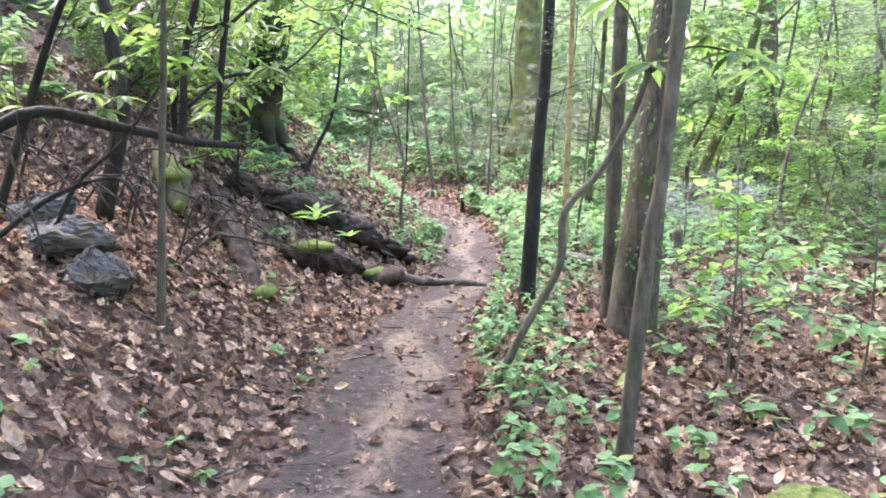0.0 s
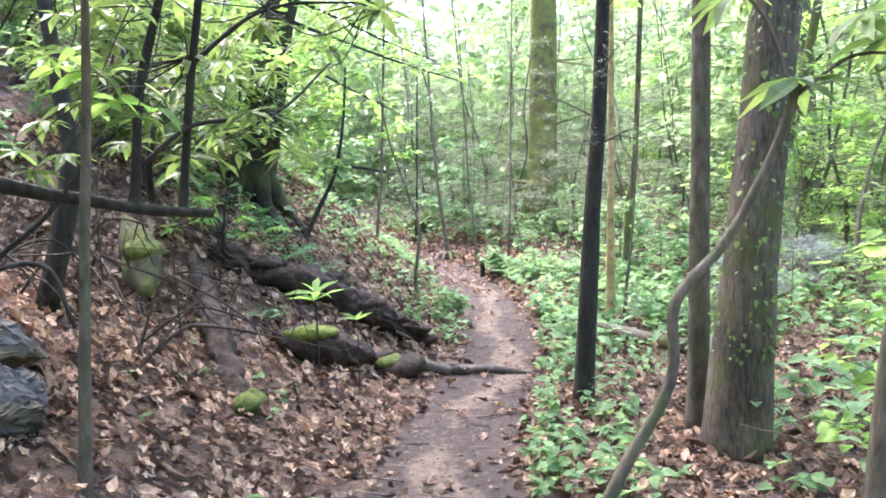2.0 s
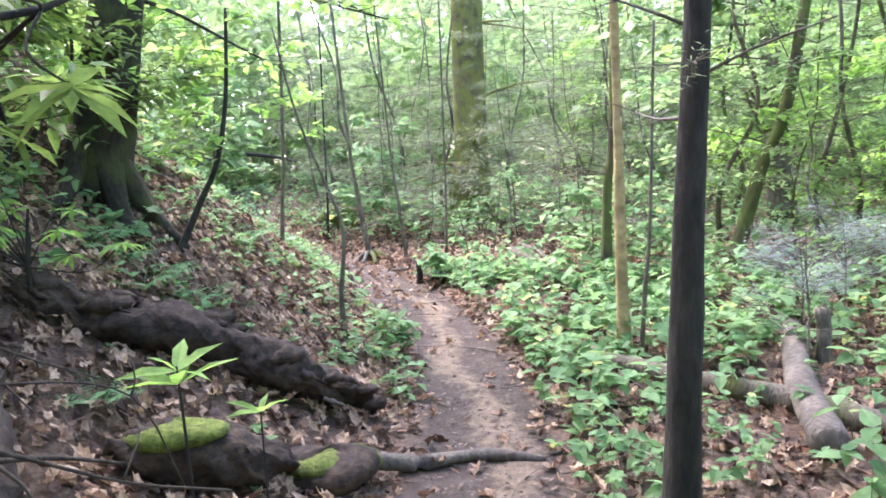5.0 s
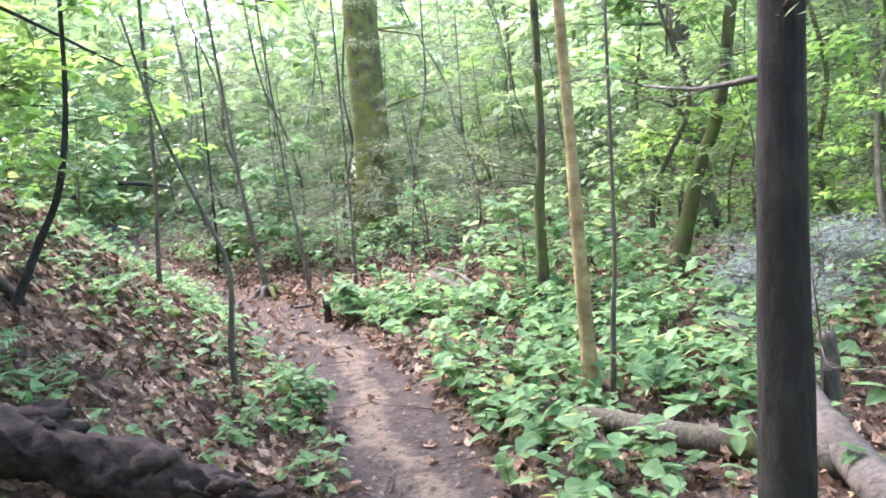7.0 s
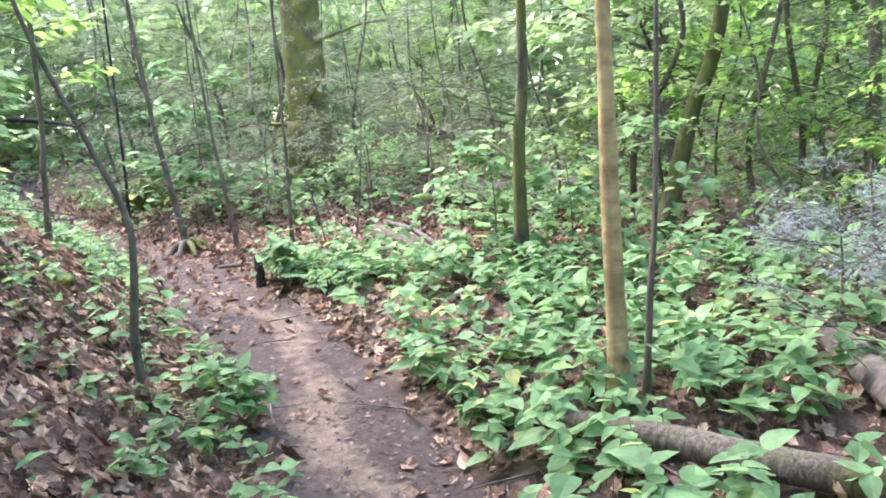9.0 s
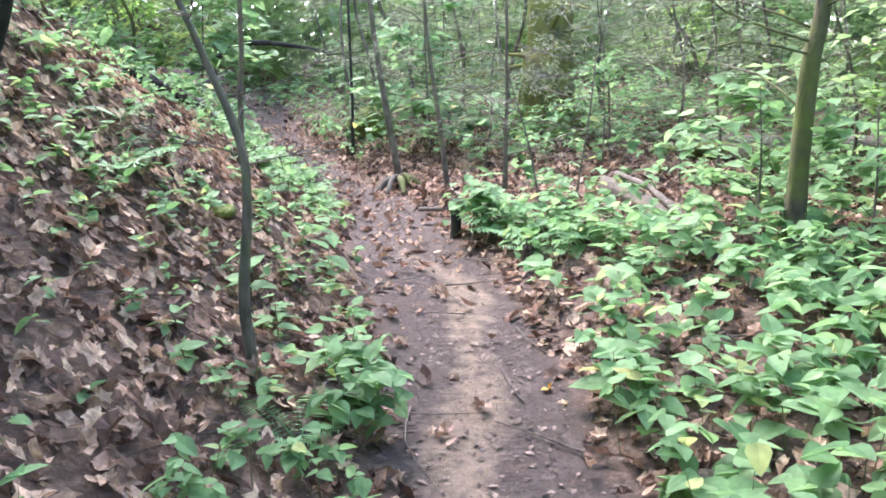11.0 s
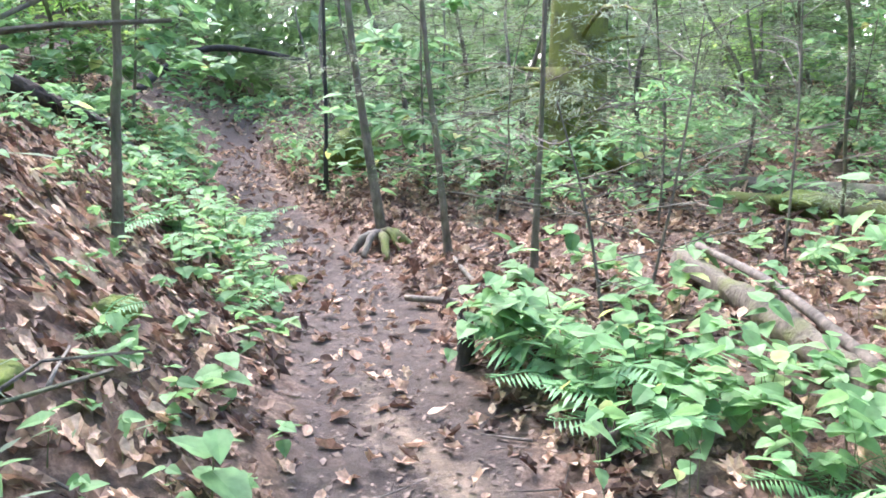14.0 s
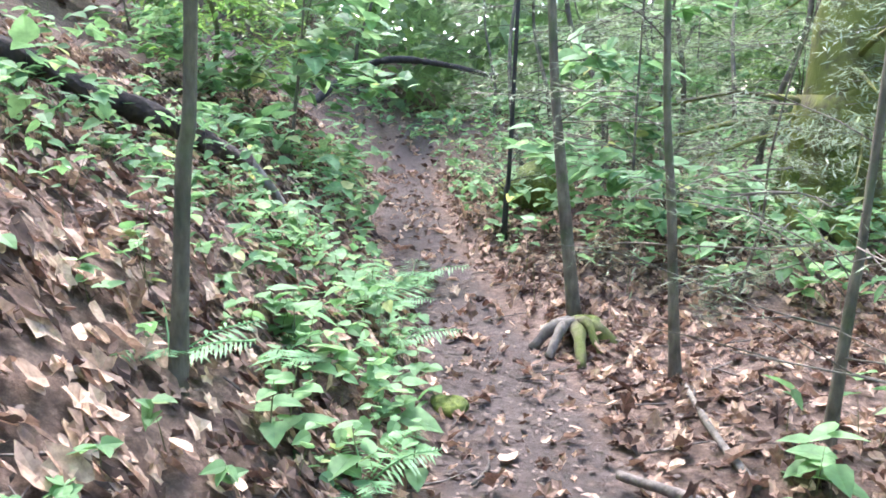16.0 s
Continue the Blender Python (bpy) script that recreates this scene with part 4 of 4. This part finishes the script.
def stump(name, x, y, h, r, mat, label, seed=0):
    z = gz(x, y)
    ob = base(name, x, y, z, label, "stump")
    part("body", tube([(0, 0, -0.05), (0.01, 0, h * 0.5), (0.0, 0.01, h)], r, r * 0.8, 10, 4, 0.14, seed, 0.3), mat, ob)
    for k in range(4):
        a = k * 1.6 + seed
        part("splinter", tube([(r * .5 * math.cos(a), r * .5 * math.sin(a), h - .03), (r * .5 * math.cos(a), r * .5 * math.sin(a), h + 0.02 + .012 * k)], r * .25, r * .05, 5, 2, 0.1, k), mat, ob)


stump("post_stump", 0.5, 13.9, 0.26, 0.045, DARK, "small dark cut stump at the path's edge", 1)
stump("broken_stump", 3.0, 9.15, 0.42, 0.06, BARK, "broken stump with a pale splintered top", 2)
stump("broken_stump", 0.95, 12.9, 0.12, 0.05, ROT, "low rotted stump hidden by ferns", 3)

knob = base("root_knob", -0.03, 16.8, gz(-0.03, 16.8), "knot of mossy twisted roots beside the path", "roots")
for k, (dx, dy, h, r) in enumerate(((-.26, -.14, .10, .05), (.06, -.44, .10, .05), (-.14, -.30, .13, .04), (.28, -.06, .09, .055), (-.2, .18, .08, .045), (.16, -.26, .15, .035))):
    part("root", tube([(0.0, 0.02, 0.10), (dx * .5, dy * .5, h), (dx, dy, -0.03)], r, r * .6, 8, 5, 0.16, k), MOSSY if k % 2 else TWIG, knob)
part("moss", blob((0.06, 0.12, 0.08), (.12, .11, .05), 3), MOSS, knob, "green cushion moss")


def chiselled(vf, c, s, seed):
    g = np.random.default_rng(seed + 90)
    v, f = vf
    for _ in range(16):
        n = g.normal(0, 1, 3) * np.array([1, 1, 0.8])
        n /= np.linalg.norm(n)
        d = g.uniform(0.55, 0.85) * np.linalg.norm(n * np.array(s))
        over = np.maximum(0, (v - np.array(c)) @ n - d)
        v = v - over[:, None] * n
    return v + g.normal(0, 0.004, v.shape), f


def rock(x, y, s, label, seed, mat=STONE, sink=0.3, moss=None):
    z = gz(x, y)
    ob = base("boulder", x, y, z, label, "rock")
    shape = blob((0, 0, s[2] * (1 - sink)), s, seed, 30, 18, lump=0.2)
    part("stone", chiselled(shape, (0, 0, s[2] * (1 - sink)), s, seed) if mat is STONE else shape, mat, ob, smooth=mat is not STONE)
    if moss:
        part("moss", blob(moss[0], moss[1], seed + 1), MOSS, ob, "green cushion moss")


def ledge(x, y, s, label, seed):
    """A broken rock with flat faces and thin tilted layers."""
    g = np.random.default_rng(seed)
    ob = base("boulder", x, y, gz(x, y), label, "rock")
    v, f = chiselled(blob((0, 0, 0), s, seed, 56, 40, 0.3), (0, 0, 0), s, seed)
    bed = np.sin((v @ np.array([0.3, -0.4, 1.0])) * 46 + 2.0 * wave(v[:, 0] * 3, v[:, 1] * 3, 1.0))
    v = v * (1 + 0.03 * np.sign(bed)[:, None] * np.array([1, 1, 0.2])) + 0.014 * np.stack([wave(v[:, (c + 1) % 3] * 9, v[:, (c + 2) % 3] * 9, 1.6) for c in range(3)], 1)
    part("stone", (v + np.array([0, 0, s[2] * 0.45]) + g.normal(0, 0.003, v.shape), f), STONE, ob, smooth=False)


ledge(-2.6, 5.4, (.42, .46, .2), "dark grey weathered rock ledge on the leafy bank", 5)
ledge(-2.2, 4.95, (.3, .34, .16), "grey sloping rock below a larger ledge", 6)
ledge(-3.0, 5.75, (.36, .3, .2), "pale grey rock edge above darker ledges", 7)
rock(-0.56, 8.05, (.27, .18, .12), "low rock capped with bright moss beside the path", 8, ROT, moss=((0.02, 0, .12), (.24, .16, .08)))
rock(-0.55, 20.3, (.36, .3, .3), "round boulder covered in green moss", 9, MOSS)
rock(1.66, 3.05, (.2, .15, .07), "small mossy stone in the leaf litter", 10, MOSS)
rock(0.1, 2.75, (.09, .07, .03), "dark flat stone bedded in the path", 11)
rock(-0.6, 15.6, (.10, .07, .05), "small stone at the path's edge", 12, MOSS)
rock(-1.0, 12.6, (.09, .08, .05), "small mossy lump in the leaf litter", 13, MOSS)
rock(-0.95, 13.4, (.10, .08, .055), "mossy lump among herbs on the bank", 14, MOSS)


# ---- ferns ----
def frond(a, ln, rise, seed):
    g = np.random.default_rng(seed)
    pts = [np.array((0, 0, 0)), np.array((math.cos(a), math.sin(a), rise * 1.5)) * ln * 0.5, np.array((math.cos(a), math.sin(a), rise * 0.9)) * ln]
    path = smooth_path(pts, 9)
    P, W, S = [], [], []
    for i in range(2, len(path)):
        t = i / len(path)
        for sgn in (-1, 1):
            P.append(path[i])
            W.append(a - 1.571 + sgn * 1.25)
            S.append(ln * 0.34 * math.sin(math.pi * (0.12 + 0.86 * t)) ** 0.8 + 0.01)
    v, f = leaves(SPRIG, P, np.array(S) * 1.0, yaw=np.array(W), pitch=-0.15, spread=0.08, g=g)
    return join((v, f), tube(pts, 0.004, 0.002, 4, 4))


def fern(x, y, n, ln, seed):
    ob = base("fern", x, y, gz(x, y), "green fern with arching feathery fronds in leaf litter", "fern", "ferns on the forest floor")
    g = np.random.default_rng(seed)
    for k in range(n):
        part("frond", frond(k * 6.283 / n + g.normal(0, 0.2), ln * g.uniform(0.7, 1.15), g.uniform(0.25, 0.6), seed * 20 + k), FERN, ob, smooth=False)


for k, (x, y, n, ln) in enumerate(((0.95, 13.5, 9, .46), (1.15, 13.1, 8, .42), (0.8, 14.0, 6, .3), (-1.05, 16.2, 7, .34), (-1.35, 17.0, 8, .4), (-1.4, 16.5, 7, .36), (-1.35, 14.4, 6, .3),
                                   (-1.2, 14.9, 5, .28), (-0.72, 14.6, 6, .26), (-0.95, 13.2, 5, .22), (-1.9, 9.9, 8, .42), (-2.15, 10.3, 7, .42), (-1.6, 10.1, 6, .36), (-1.75, 8.3, 6, .3), (-1.5, 12.4, 8, .36),
                                   (-0.25, 10.6, 5, .24), (-1.35, 17.8, 8, .42), (1.0, 6.1, 6, .22), (1.9, 6.6, 6, .3), (1.6, 12.6, 6, .3), (-2.4, 10.6, 7, .45), (-1.7, 13.0, 6, .3))):
    fern(x, y, n, ln, 60 + k)


# ---- bare twiggy branches and small plants ----
def twiggy(name, x, y, h, spread, seed, label, mat=TWIG, n=9, crown=None, lean=(0, 0)):
    z = gz(x, y)
    tree(name, [(x, y, z), (x + lean[0] * .5 + .03, y + lean[1] * .5, z + h * .5), (x + lean[0], y + lean[1], z + h)], 0.012, 0.004, mat, label, "shrub", limbs=n, length=spread, rise=0.35, droop=0.05, start=0.3, seed=seed, twigs=5, crown=crown, flare=0.0, seg=6, fine=False)


twiggy("bare_shrub", 1.25, 14.1, 1.2, 0.9, 70, "leafless grey shrub with forking twigs", lean=(-0.25, 0.1))
twiggy("bare_shrub", 1.6, 14.6, 1.6, 1.2, 71, "leafless grey shrub with long forked twigs", lean=(0.2, -0.2))
twiggy("bare_shrub", 2.9, 15.6, 2.0, 1.3, 72, "leafless grey shrub below the hemlock")
twiggy("bare_shrub", 2.7, 8.9, 0.9, 0.8, 73, "leafless twigs over a grey fallen log")
twiggy("bare_shrub", 3.1, 5.2, 1.3, 1.0, 74, "leafless pale twigs on the low ground")
twiggy("bare_shrub", 2.1, 5.0, 0.8, 0.8, 75, "leafless pale twigs in the leaf litter")
twiggy("grey_conifer", 3.3, 9.9, 0.85, 0.7, 76, "low conifer with grey-blue needled sprays", n=16, crown=(SPRIG, 34, 0.05, BLUE, 0.0))
twiggy("grey_conifer", 3.9, 10.2, 1.0, 0.8, 77, "low conifer with grey-blue needled sprays", n=16, crown=(SPRIG, 34, 0.05, BLUE, 0.0))
twiggy("young_maple", 2.0, 4.9, 1.5, 0.55, 79, "young tree with bright yellow-green leaves", n=9, crown=(OVATE, 3, 0.095, LIGHT, -0.2))
twiggy("leafy_seedling", 2.55, 13.0, 1.1, 0.6, 81, "leafy green seedling standing among low herbs", n=9, crown=(OVATE, 4, 0.12, BED, -0.1))
twiggy("leafy_seedling", 2.4, 16.9, 1.3, 0.9, 82, "leafy seedling in front of the old hemlock", n=9, crown=(LANCE, 7, 0.14, BED, -0.1))
twiggy("leafy_seedling", 0.62, 13.75, 0.42, 0.22, 83, "leafy green seedling beside a small stump", n=7, crown=(OVATE, 3, 0.12, BED, -0.2))
twiggy("leafy_seedling", -0.12, 10.75, 0.3, 0.2, 84, "leafy green seedling at the path's edge", n=6, crown=(OVATE, 3, 0.10, BED, -0.2))
twiggy("leafy_seedling", 3.0, 12.4, 1.0, 0.6, 85, "leafy green seedling standing among low herbs", n=9, crown=(OVATE, 4, 0.12, BED, -0.1))


# ---- the woods around ----
kinds = {
    "tall": [tree("forest_tree", up(60 + k, -30, 60.1 + k, 5, 15), 0.17, 0.07, BARK if k else MOSSY, "tall woodland tree with a leafy green crown", group="woodland trees", limbs=26, length=3.2, rise=0.25, droop=0.12, start=0.16, crown=(DIAMOND, 14, 0.24, FAR, -0.2), seed=100 + k, twigs=6, seg=8, fine=False) for k in range(2)],
    "sapling": [tree("forest_sapling", wavy(70 + k, -30, 5, 0.3, k), 0.03, 0.01, MOSSY if k else BARK, "slim woodland sapling with bright green leaves", "sapling", "woodland saplings", limbs=20, length=1.35, rise=0.25, droop=0.12, start=0.14, crown=(DIAMOND, 9, 0.13, LIGHT if k else FAR, -0.2), seed=110 + k, twigs=5, seg=6, fine=False) for k in range(3)],
    "hemlock": [tree("young_hemlock", wavy(80 + k, -30, 5, 0.22, 5 + k), 0.03, 0.01, BARK, "young hemlock with fine drooping needled twigs", "sapling", "young hemlocks", limbs=24, length=1.4, rise=0.05, droop=0.12, start=0.1, crown=(SPRIG, 20, 0.08, NEEDLE, -0.1), seed=120 + k, twigs=6, seg=6, fine=False) for k in range(2)],
    "shrub": [tree("forest_shrub", up(90 + k, -30, 90.05 + k, 0.8, 1.9), 0.018, 0.006, BARK, "leafy green woodland shrub", "shrub", "woodland shrubs", limbs=14, length=1.0, rise=0.5, droop=0.1, start=0.1, crown=(OVATE if k else LANCE, 5, 0.15, BED if k else RHODO, -0.1), seed=130 + k, twigs=5, seg=5, fine=False) for k in range(2)],
    "rhodo": [tree("rhododendron_shrub", wavy(95 + k, -30, 1.9, 0.3, 9 + k), 0.03, 0.012, DARK, "rhododendron shrub with long leathery leaves on the slope", "shrub", "rhododendrons on the slope", limbs=16, length=1.3, rise=0.5, droop=0.1, start=0.15, crown=(LANCE, 9, 0.19, RHODO, -0.2), seed=140 + k, twigs=5, seg=6, fine=False) for k in range(2)],
}
plots = np.random.default_rng(77)
used = {k: 0 for k in kinds}


def plant(kind, x, y, s):
    proto = kinds[kind][used[kind] % len(kinds[kind])]
    first = used[kind] < len(kinds[kind])
    used[kind] += 1
    m = pose(x, y, gz(x, y) - 0.05, plots.normal(0, 4), plots.normal(0, 4), plots.uniform(0, 360)) @ Matrix.Diagonal((s, s, s, 1))
    ob = proto if first else copy_thing(proto, m)
    ob.matrix_basis = m
    ob.scale = (s, s, s)


def clear(x, y, gap):
    """Keeps the footpath and the open floor beside it free."""
    if y < -3:
        return abs(float(from_trail(x, y))) > 1.0
    d = float(from_trail(x, y))
    if 0.8 < x < 5.2 and 14 < y < 19.8:
        return False
    if y < 17.5:
        return d > 2.9 + gap or d < -3.3 - gap
    return abs(d) > 0.9 + gap


def wood(kind, n, area, gap, sizes):
    k = tries = 0
    while k < n and tries < n * 30:
        tries += 1
        x, y = plots.uniform(area[0], area[1]), plots.uniform(area[2], area[3])
        if clear(x, y, gap):
            plant(kind, x, y, plots.uniform(*sizes))
            k += 1


wood("tall", 32, (-28, 32, -12, 48), 4.6, (0.8, 1.5))
wood("sapling", 30, (3.2, 16, 3, 32), 0.3, (0.7, 1.5))
wood("sapling", 26, (-12, -2.5, 9.5, 30), 0.2, (0.6, 1.3))
wood("shrub", 14, (-11, -3, 7, 30), 0.2, (0.5, 1.2))
wood("sapling", 8, (-10, 12, -9, 2), 0.6, (0.7, 1.4))
wood("hemlock", 17, (2.5, 12, 9, 26), 0.2, (0.6, 1.4))
wood("hemlock", 26, (-2.5, 7, 18.5, 30), 0.2, (0.6, 1.4))
wood("rhodo", 17, (-9, -2.6, 4.5, 15), 0.0, (0.7, 1.3))
wood("sapling", 12, (3.0, 9, 5, 14), 0.0, (0.5, 0.9))
wood("shrub", 22, (3.5, 15, 3, 28), 0.2, (0.6, 1.4))
wood("shrub", 14, (-9, 5, 18, 30), 0.3, (0.7, 1.5))


for x, y, size in ((3.3, 15.7, 0.6), (4.3, 15.0, 0.7), (2.7, 17.7, 0.6), (3.8, 18.6, 0.8), (0.7, 19.6, 0.7), (1.0, 17.4, 0.45)):
    plant("hemlock", x, y, size)


def far_woods():
    g = np.random.default_rng(9)
    P = []
    while len(P) < 3200:
        a, r = g.uniform(0, 6.283), 20 + 40 * g.uniform(0, 1) ** 1.3
        x, y = r * math.sin(a), 9 + r * math.cos(a)
        h = g.uniform(0.3, 1.0) * (5 + r * 0.36)
        P.append((x, y, gz(x, y) + h * g.uniform(0.05, 1.0), 0.6 + 0.035 * r))
    P = np.array(P)
    k = 60
    C = np.repeat(P[:, :3], k, 0) + g.normal(0, 1, (len(P) * k, 3)) * np.repeat(P[:, 3], k)[:, None] * np.array([1, 1, 0.6])
    C[:, 2] = np.maximum(C[:, 2], ground(C[:, 0], C[:, 1], False) + 0.1)
    v, f = leaves(DIAMOND, C, np.repeat(0.15 + 0.019 * np.hypot(P[:, 0], P[:, 1] - 9), k), pitch=-0.2, spread=0.5, g=g)
    tagged(mesh_ob("far_woods", v, f, FAR, smooth=False), "dense green woodland foliage in the distance", "woods", kind="stuff")


far_woods()


# ---- single plants and leaves beside the path ----
def broadleaf(seed, h, n, size):
    g = np.random.default_rng(seed)
    ob = base("broadleaf_herb", 0, -40 - seed, 0, "broad-leaved green herb growing at the path's edge", "plant", "broad-leaved herbs")
    part("stem", tube([(0, 0, -0.03), (0.012, 0.0, h * 0.5), (0.02, 0.015, h)], 0.004, 0.002, 5, 2), STEM, ob)
    for k in range(n):
        z = h * (1 - 0.16 * k)
        a = k * 2.4 + g.normal(0, 0.2)
        part("leaf", leaves(OVATE, [(0.015, 0.01, z)], size * (0.8 + 0.1 * k), yaw=np.array([a]), pitch=-0.05, spread=0.12, g=g), BED, ob, smooth=False)
    return ob


herb_kinds = [broadleaf(k, 0.14 + 0.05 * k, 5 + k % 2, 0.12 + 0.012 * k) for k in range(4)]
spots = np.random.default_rng(21)
for k in range(70):
    y = spots.uniform(8.6, 17.0)
    side = 1 if spots.uniform() < 0.55 and y < 15 else -1
    x = float(np.interp(y, TRAIL_Y, TRAIL_X)) + side * spots.uniform(0.46, 1.3)
    m = pose(x, y, gz(x, y), spots.normal(0, 4), spots.normal(0, 4), spots.uniform(0, 360))
    if k < 4:
        herb_kinds[k].matrix_basis = m
    else:
        copy_thing(herb_kinds[k % 4], m)


def single_leaf(mat, seed, label):
    g = np.random.default_rng(seed)
    ob = mesh_ob("fallen_leaf", *leaves(LOBED, [(0, 0, 0)], 0.13, yaw=np.array([0.0]), spread=0.12, g=g), mat, smooth=False)
    return tagged(ob, label, "leaf", "fallen leaves on the path")


YELLOW_LEAF = leaf_mat("yellowed_leaf", (0.42, 0.26, 0.05), (0.50, 0.30, 0.08), glow=0.2, rough=0.6)
leaf_kinds = [single_leaf(YELLOW_LEAF, 1, "fallen yellow-orange leaf on the dirt path"), single_leaf(DEAD, 2, "fallen dry brown leaf on the dirt path"), single_leaf(DEAD, 3, "fallen curled tan leaf on the dirt path"), single_leaf(DEAD, 4, "fallen pale dry leaf on the dirt path")]
for k in range(64):
    y = spots.uniform(2.3, 18.0)
    x = float(np.interp(y, TRAIL_Y, TRAIL_X)) + spots.normal(0, 0.34)
    q = 0 if k % 16 == 0 else 1 + k % 3
    m = pose(x, y, gz(x, y) + 0.012, spots.normal(0, 9), spots.normal(0, 9), spots.uniform(0, 360)) @ Matrix.Diagonal((0.8, 0.8, 0.8, 1))
    if k in (0, 1, 2, 3):
        leaf_kinds[k].matrix_basis = m
    else:
        copy_thing(leaf_kinds[q], m).scale = (0.8, 0.8, 0.8)
